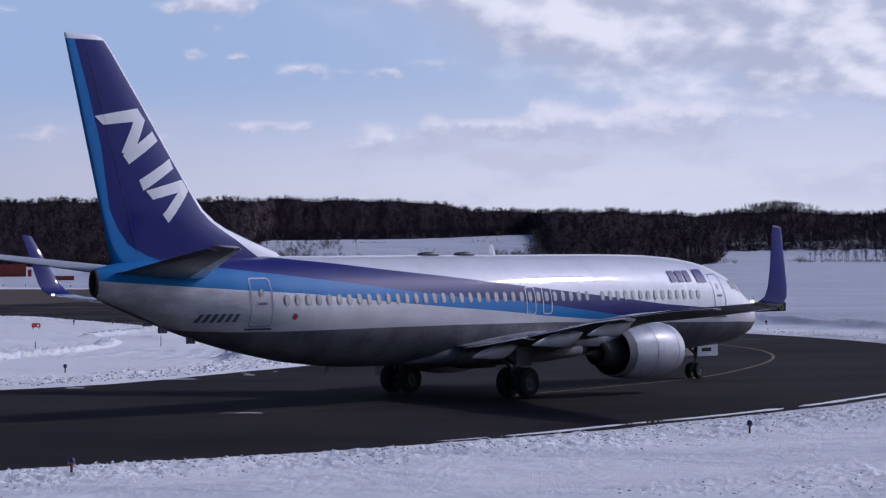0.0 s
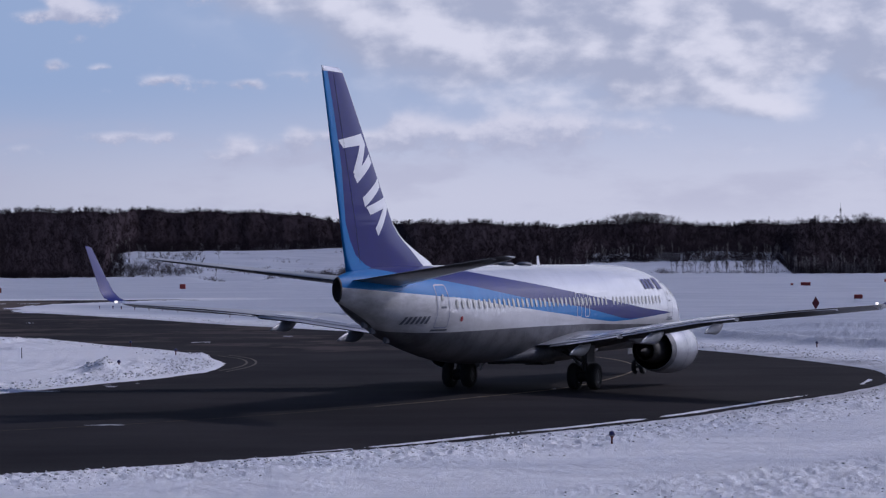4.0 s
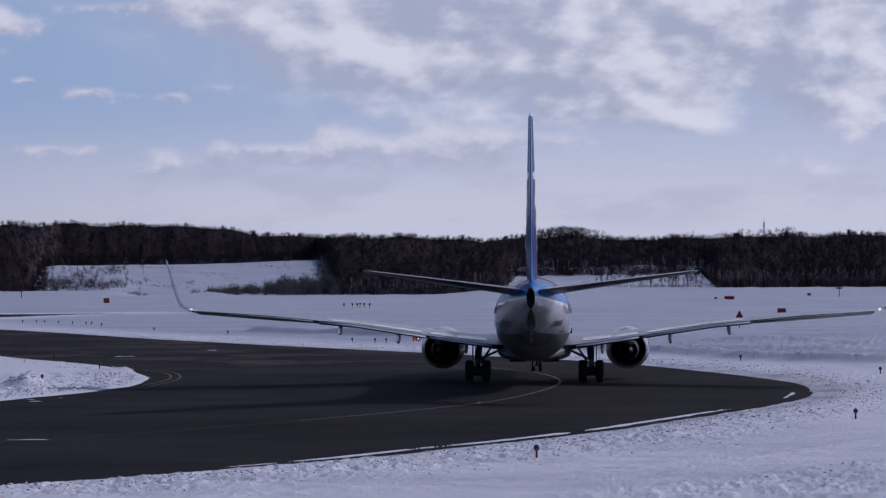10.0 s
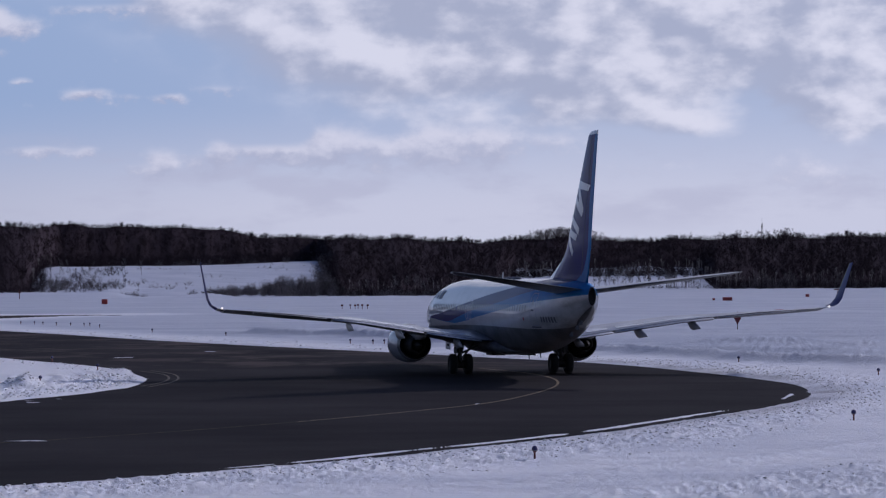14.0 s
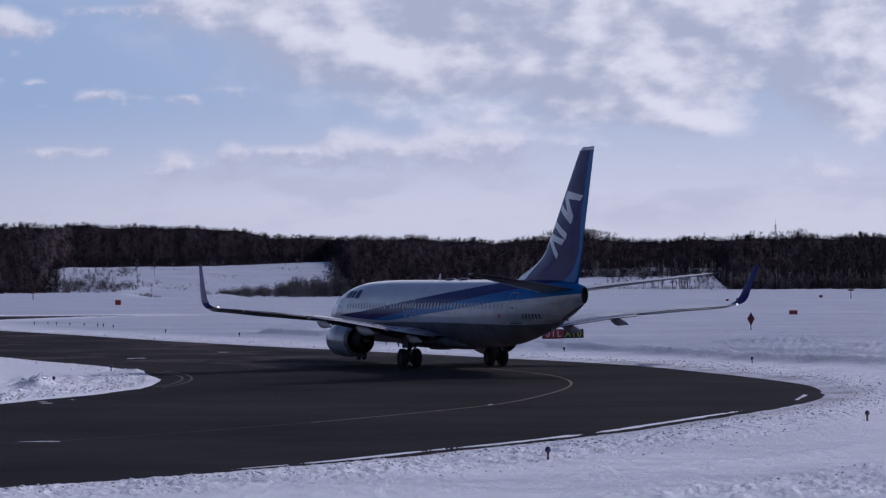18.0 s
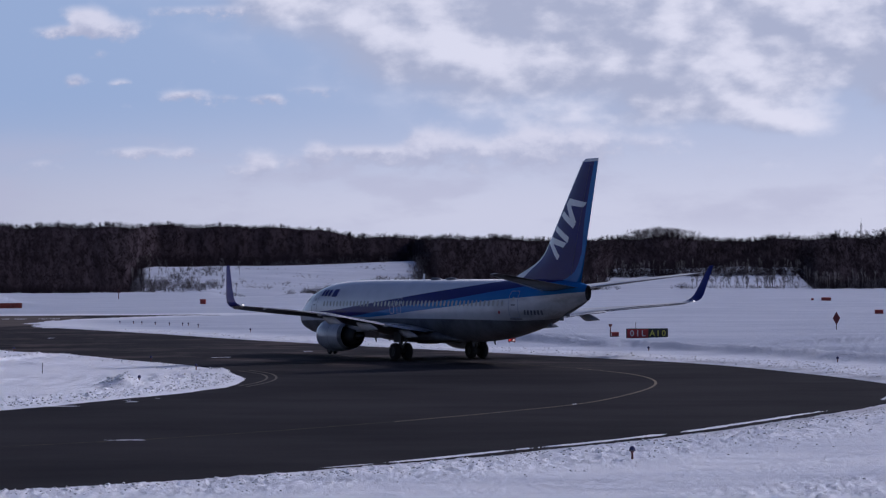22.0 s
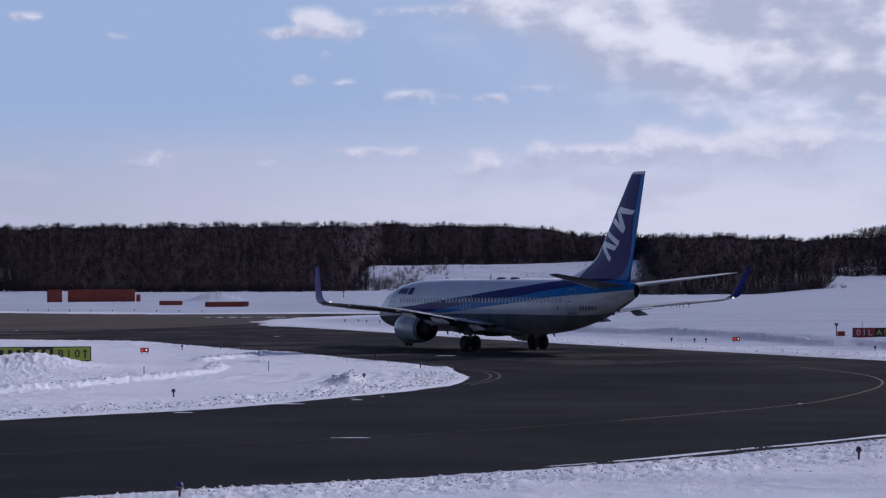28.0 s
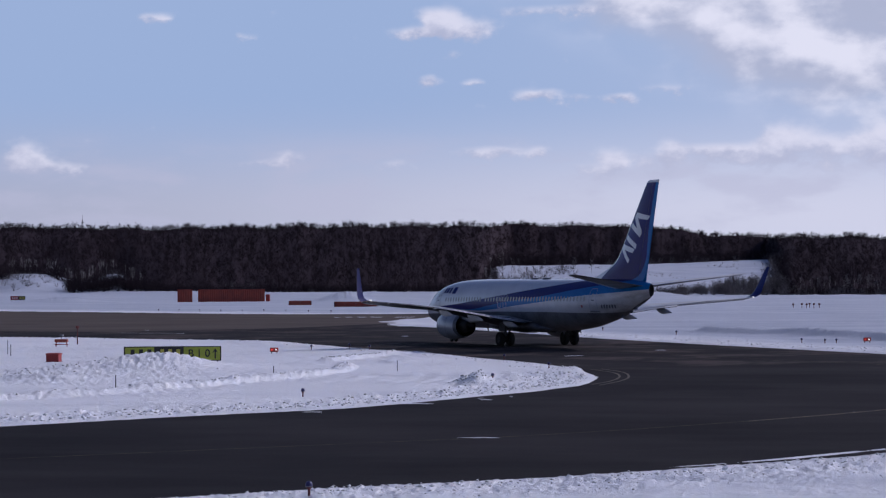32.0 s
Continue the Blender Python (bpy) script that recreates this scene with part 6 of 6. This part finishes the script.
make_windows()
for side in (1, -1):
    for name, s0, s1, z0, z1, mat in (("entry_door", 4.35, 5.25, 2.72, 4.42, "seam"), ("rear_door", 31.45, 32.4, 2.88, 4.55, "door_line"), ("overwing_exit", 17.3, 17.88, 3.0, 4.07, "outline"), ("overwing_exit", 16.3, 16.88, 3.0, 4.05, "outline")):
        d = hull_ring(name, s0, s1, z0, z1, side, M[mat], 0.045, 0.014, 0.14, "cabin door outlined on the hull" if "door" in name else "overwing exit outlined in white")
        mid = (s0 + s1) / 2
        if "door" in name:
            hull_panel("handle", mid - 0.2, mid + 0.2, (z0 + z1) / 2 - 0.08, (z0 + z1) / 2 + 0.0, side, M["seam"], 0.016, 0.02, "dark recessed handle", d, 3)
            hull_panel("port_hole", mid - 0.09, mid + 0.09, (z0 + z1) / 2 + 0.22, (z0 + z1) / 2 + 0.45, side, M["pane"], 0.017, 0.08, "", d, 6)
            hull_panel("sill", s0 - 0.08, s1 + 0.08, z0 - 0.1, z0 - 0.03, side, M["seam"], 0.02, 0.02, "", d, 2)
    # registration and airline name as plain bars
    for k in range(6):
        s = 34.35 - k * 0.28 if side < 0 else 32.95 + k * 0.28
        slant = -0.06 if side < 0 else 0.06
        pts = [(s - 0.08 + slant * q, 3.08 + 0.28 * (q + 1) / 2) for q in (-1, 0, 1)] + [(s + 0.08 + slant * q, 3.08 + 0.28 * (q + 1) / 2) for q in (-1, 0, 1)]
        f = [(0, 3, 4, 1), (1, 4, 5, 2)]
        put("registration_bar", mesh("registration_bar", [skin(a, z, side, 0.013)[0] for a, z in pts], f if side < 0 else [q[::-1] for q in f], M["seam"]), plane, "plain slanted black bar")
    for k in range(3):
        s = 7.95 - k * 0.55 if side < 0 else 5.75 + k * 0.55
        hull_panel("title_bar", s - 0.2, s + 0.2, 4.12, 4.56, side, M["dark_blue"], 0.03, 0.02, "plain deep blue bar", None, 6)
    hull_panel("title_block", 5.55 if side < 0 else 7.35, 6.25 if side < 0 else 8.1, 4.08, 4.60, side, M["dark_blue"], 0.03, 0.02, "plain deep blue block", None, 6)
    hull_panel("sun_disc", 30.34, 30.56, 3.10, 3.32, side, M["red"], 0.012, 0.11, "small red disc", None, 8)
    for k, (s0, s1, z0, z1) in enumerate(((1.72, 2.3, 3.62, 4.0), (2.36, 3.0, 3.68, 4.16), (3.05, 3.5, 3.78, 4.14))):
        hull_panel("cockpit_pane", s0, s1, z0, z1, side, M["cockpit"], 0.014, 0.06, "dark cockpit glass", None, 6)


def blade_antenna(s, z, h, ch, down=False):
    k = -1 if down else 1
    rows = [[(X(s + dx * q + (0.18 * (1 if not down else 1) if j else 0)), dy * (1 - 0.5 * j), z + k * h * j) for dx, dy in ((0, 0), (0.35 * ch, 0.035), (ch, 0), (0.35 * ch, -0.035))] for j, q in ((0, 1), (1, 0.55))]
    v, f = rings(rows)
    part("antenna", fresh(v, f), M["grey" if down else "white"], plane, "small blade antenna")


blade_antenna(17.4, 5.24, 0.42, 0.4)
for s, h, ch in ((10.5, 0.3, 0.35), (12.5, 0.22, 0.3), (24.0, 0.35, 0.4), (26.8, 0.25, 0.3)):
    blade_antenna(s, at_s(S_BOT, s) + 0.03, h, ch, True)
for s in (19.3, 21.4):
    v, f = rings([[(X(s) + 0.55 * k * math.cos(a), 0.3 * k * math.sin(a), 5.27 + z) for a in np.linspace(0, 2 * math.pi, 14, endpoint=False)] for k, z in ((1, 0), (0.9, 0.08), (0.5, 0.12), (0.1, 0.13))])
    part("antenna_dome", fresh(v, f), M["seam"], plane, "flat dark antenna dome", smoothed=True)
for s, h in ((33.6, 0.22), (34.9, 0.2), (35.6, 0.15)):
    part("drain_mast", box(X(s + 0.35), X(s), -0.06, 0.06, at_s(S_BOT, s) - h * 0.6, at_s(S_BOT, s) + 0.15, 0.02), M["seam"], plane)

# belly fairing between the wings
rows = []
for s, w, zb, zt in ((12.6, 0.3, 1.3, 1.5), (13.6, 1.3, 1.2, 1.9), (15.5, 1.8, 1.1, 2.2), (18, 1.9, 1.06, 2.3), (20.5, 1.86, 1.08, 2.2), (22, 1.5, 1.16, 1.9), (23.2, 0.8, 1.24, 1.55), (24, 0.3, 1.3, 1.4)):
    rows.append([(X(s), w * math.copysign(abs(math.cos(a)) ** 0.75, math.cos(a)), (zb + zt) / 2 + (zt - zb) / 2 * math.copysign(abs(math.sin(a)) ** 0.75, math.sin(a))) for a in np.linspace(0, 2 * math.pi, 24, endpoint=False)])
v, f = rings(rows)
part("belly_fairing", fresh(v, f), M["grey"], plane, "grey wing-to-body fairing", smoothed=True)


# ---- engines ----
def make_engine(side):
    y0, z0 = side * 4.83, 1.58

    def aft(s):
        return 12.95 + (s - 12.0) * 0.89

    def turned(name, prof, mat, parent, label="", squash=None, n=32):
        v, f = spun([(X(aft(s)), r) for s, r in prof], n, squash=squash)
        v = [(p[0], p[1] + y0, p[2] + z0) for p in v]
        return part(name, fresh(v, f), mat, parent, label, smoothed=True)
    cowl = turned("engine_cowl", [(12.12, 0.93), (12.3, 1.02), (12.8, 1.10), (13.6, 1.145), (14.4, 1.13), (15.2, 1.05), (15.9, 0.94), (16.05, 0.91), (16.05, 0.885)], M["cowl"], plane, "pale grey engine cowl, flattened underneath", 0.95)
    turned("inlet_lip", [(12.12, 0.93), (12.03, 0.89), (12.0, 0.84), (12.06, 0.78), (12.3, 0.76), (13.0, 0.77)], M["bare"], cowl, "polished inlet lip", 0.95)
    turned("fan_disc", [(13.0, 0.78), (13.02, 0.3), (12.98, 0.02)], M["dark_metal"], cowl)
    turned("spinner", [(12.55, 0.01), (12.7, 0.12), (13.0, 0.3)], M["grey"], cowl)
    turned("bypass_duct", [(16.04, 0.885), (15.4, 0.93), (14.6, 0.97), (14.6, 0.4)], M["black"], cowl)
    turned("core_nozzle", [(14.6, 0.62), (15.8, 0.6), (16.6, 0.5), (17.15, 0.42), (17.15, 0.38), (16.5, 0.4)], M["dark_metal"], cowl, "dark metal core nozzle")
    turned("exhaust_plug", [(16.4, 0.3), (17.0, 0.26), (17.6, 0.12), (17.85, 0.02)], M["dark_metal"], cowl, "pointed exhaust plug")
    rows = [[(X(aft(s)), y0 + w * k, z) for k, z in ((-1, zb), (1, zb), (1, zt), (-1, zt))] for s, w, zb, zt in ((12.9, 0.06, 2.45, 2.6), (14.0, 0.2, 2.3, 2.68), (15.5, 0.24, 2.0, 2.66), (17.2, 0.22, 1.85, 2.5), (18.5, 0.18, 1.95, 2.35), (19.6, 0.06, 2.1, 2.3))]
    v, f = rings(rows)
    part("pylon", fresh(v, f), M["wing"], cowl, "grey engine pylon", smoothed=True)
    part("strake", fresh([(X(aft(13.2)), y0 - side * 0.75, 2.28), (X(aft(14.3)), y0 - side * 0.75, 2.3), (X(aft(14.3)), y0 - side * 0.98, 2.52), (X(aft(13.8)), y0 - side * 0.93, 2.46)], [(0, 1, 2, 3)]), M["white"], cowl)
    turned("cowl_seam", [(14.35, 1.138), (14.39, 1.138)], M["seam"], cowl, "", 0.95)
    turned("cowl_seam", [(12.78, 1.104), (12.81, 1.106)], M["seam"], cowl, "", 0.95)
    turned("nozzle_band", [(15.62, 0.992), (15.9, 0.946), (16.06, 0.914)], M["grey"], cowl, "dark grey nozzle band", 0.95)


make_engine(1)
make_engine(-1)


# ---- landing gear ----
def wheel(x, y, r, w, hub_side):
    wh = put("wheel", None, plane, "black tyre on a grey rim")
    wh.matrix_basis = pose(x, y, r)
    prof = [(-w * 0.5, r * 0.55), (-w * 0.5, r * 0.8), (-w * 0.42, r * 0.93), (-w * 0.25, r * 0.99), (0, r), (w * 0.25, r * 0.99), (w * 0.42, r * 0.93), (w * 0.5, r * 0.8), (w * 0.5, r * 0.55)]
    v, f = rings([[(q * math.cos(a), s, q * math.sin(a)) for a in np.linspace(0, 2 * math.pi, 28, endpoint=False)] for s, q in prof], True, False)
    part("tyre", fresh(v, f), M["tyre"], wh, smoothed=True)
    v, f = rings([[(q * math.cos(a), s, q * math.sin(a)) for a in np.linspace(0, 2 * math.pi, 20, endpoint=False)] for s, q in ((-w * 0.42, 0.02), (-w * 0.38, r * 0.3), (-w * 0.46, r * 0.55), (w * 0.46, r * 0.55), (w * 0.38, r * 0.3), (w * 0.42, 0.02))], True, True)
    part("rim", fresh(v, f), M["rim"], wh)
    for k in range(6):
        a = math.pi * k / 3
        part("hub_hole", tube((0.4 * r * math.cos(a), -w * 0.43, 0.4 * r * math.sin(a)), (0.4 * r * math.cos(a), w * 0.43, 0.4 * r * math.sin(a)), r * 0.06, r * 0.06, 6), M["black"], wh)
    return wh


WHEELS = []
for side in (1, -1):
    leg = part("main_gear_leg", joined(tube((0, side * 2.86, 0.55), (0.12, side * 2.86, 1.3), 0.115), tube((0.1, side * 2.86, 1.2), (0.3, side * 2.75, 2.2), 0.17), tube((0, side * 2.3, 0.565), (0, side * 3.42, 0.565), 0.09)), M["strut"], plane, "grey main gear leg")
    part("oleo", tube((0.0, side * 2.86, 0.6), (0.1, side * 2.86, 1.15), 0.07, 0.07, 14), M["chrome"], leg, "chrome oleo")
    part("side_brace", tube((0.1, side * 2.8, 1.15), (0.1, side * 1.5, 1.75), 0.06), M["strut"], leg)
    part("torque_link", joined(tube((-0.1, side * 2.86, 0.65), (-0.42, side * 2.86, 0.95), 0.045), tube((-0.42, side * 2.86, 0.95), (0.02, side * 2.86, 1.3), 0.045)), M["strut"], leg)
    part("gear_door", box(-0.45, 0.5, side * 3.12 - 0.02, side * 3.12 + 0.02, 1.15, 2.05, 0.01), M["shaded_grey"], leg, "dark grey gear leg door")
    part("wheel_well", box(-0.75, 0.75, side * 0.85 - 0.4, side * 0.85 + 0.4, 1.045, 1.2, 0.02), M["black"], plane, "open dark wheel well")
    part("brake_pack", tube((0, side * 2.62, 0.565), (0, side * 3.1, 0.565), 0.24, 0.24, 16), M["dark_metal"], leg, "dark brake pack")
    part("actuator", tube((-0.12, side * 2.7, 1.0), (-0.5, side * 2.2, 1.75), 0.055), M["strut"], leg)
    part("brake_hose", tube((-0.08, side * 2.98, 0.7), (0.05, side * 3.0, 1.9), 0.02, 0.02, 6), M["black"], leg)
    WHEELS += [(wheel(0, side * 2.43, 0.565, 0.42, 1), 0.565), (wheel(0, side * 3.29, 0.565, 0.42, 1), 0.565)]
nose = part("nose_gear_leg", joined(tube((15.6, 0, 0.35), (15.68, 0, 1.0), 0.06), tube((15.66, 0, 0.85), (15.75, 0, 1.6), 0.095), tube((15.6, -0.3, 0.345), (15.6, 0.3, 0.345), 0.06)), M["strut"], plane, "grey nose gear leg")
part("drag_brace", tube((15.7, 0, 1.0), (14.9, 0, 1.5), 0.05), M["strut"], nose)
part("taxi_lamp", tube((15.78, 0, 1.05), (15.86, 0, 1.05), 0.09, 0.1, 12), M["lamp_white"], nose, "lit taxi lamp")
for side in (1, -1):
    part("nose_gear_door", box(15.2, 16.7, side * 0.42 - 0.015, side * 0.42 + 0.015, 0.95, 1.5, 0.01), M["white"], nose, "white nose gear door")
    part("number_bar", box(15.5, 16.2, side * 0.437 - 0.004, side * 0.437 + 0.004, 1.15, 1.3), M["black"], nose, "plain black bar")
    WHEELS.append((wheel(15.6, side * 0.2, 0.345, 0.2, 1), 0.345))


def motions():
    # it leans a little to the outside of the turn
    walk(plane, [(t, pose(x, y, 0, float(np.interp(t, [3, 8, 17, 25], [0, 0.25, 0.25, 0])), 0, h)) for t, x, y, h in AIR])
    ts = np.arange(0, 32.01, 0.2)
    along = np.concatenate([[0], np.cumsum(np.hypot(np.diff([r[1] for r in AIR]), np.diff([r[2] for r in AIR])))])
    run = np.interp(ts, [r[0] for r in AIR], along)
    head = np.radians(np.interp(ts, [r[0] for r in AIR], [r[3] for r in AIR]))
    for wh, radius in WHEELS:
        place = wh.location.copy()
        turn = (run - (head - head[0]) * place.y) / radius
        walk(wh, [(float(t), Matrix.Translation(place) @ Matrix.Rotation(float(a), 4, "Y")) for t, a in zip(ts, turn)])


motions()
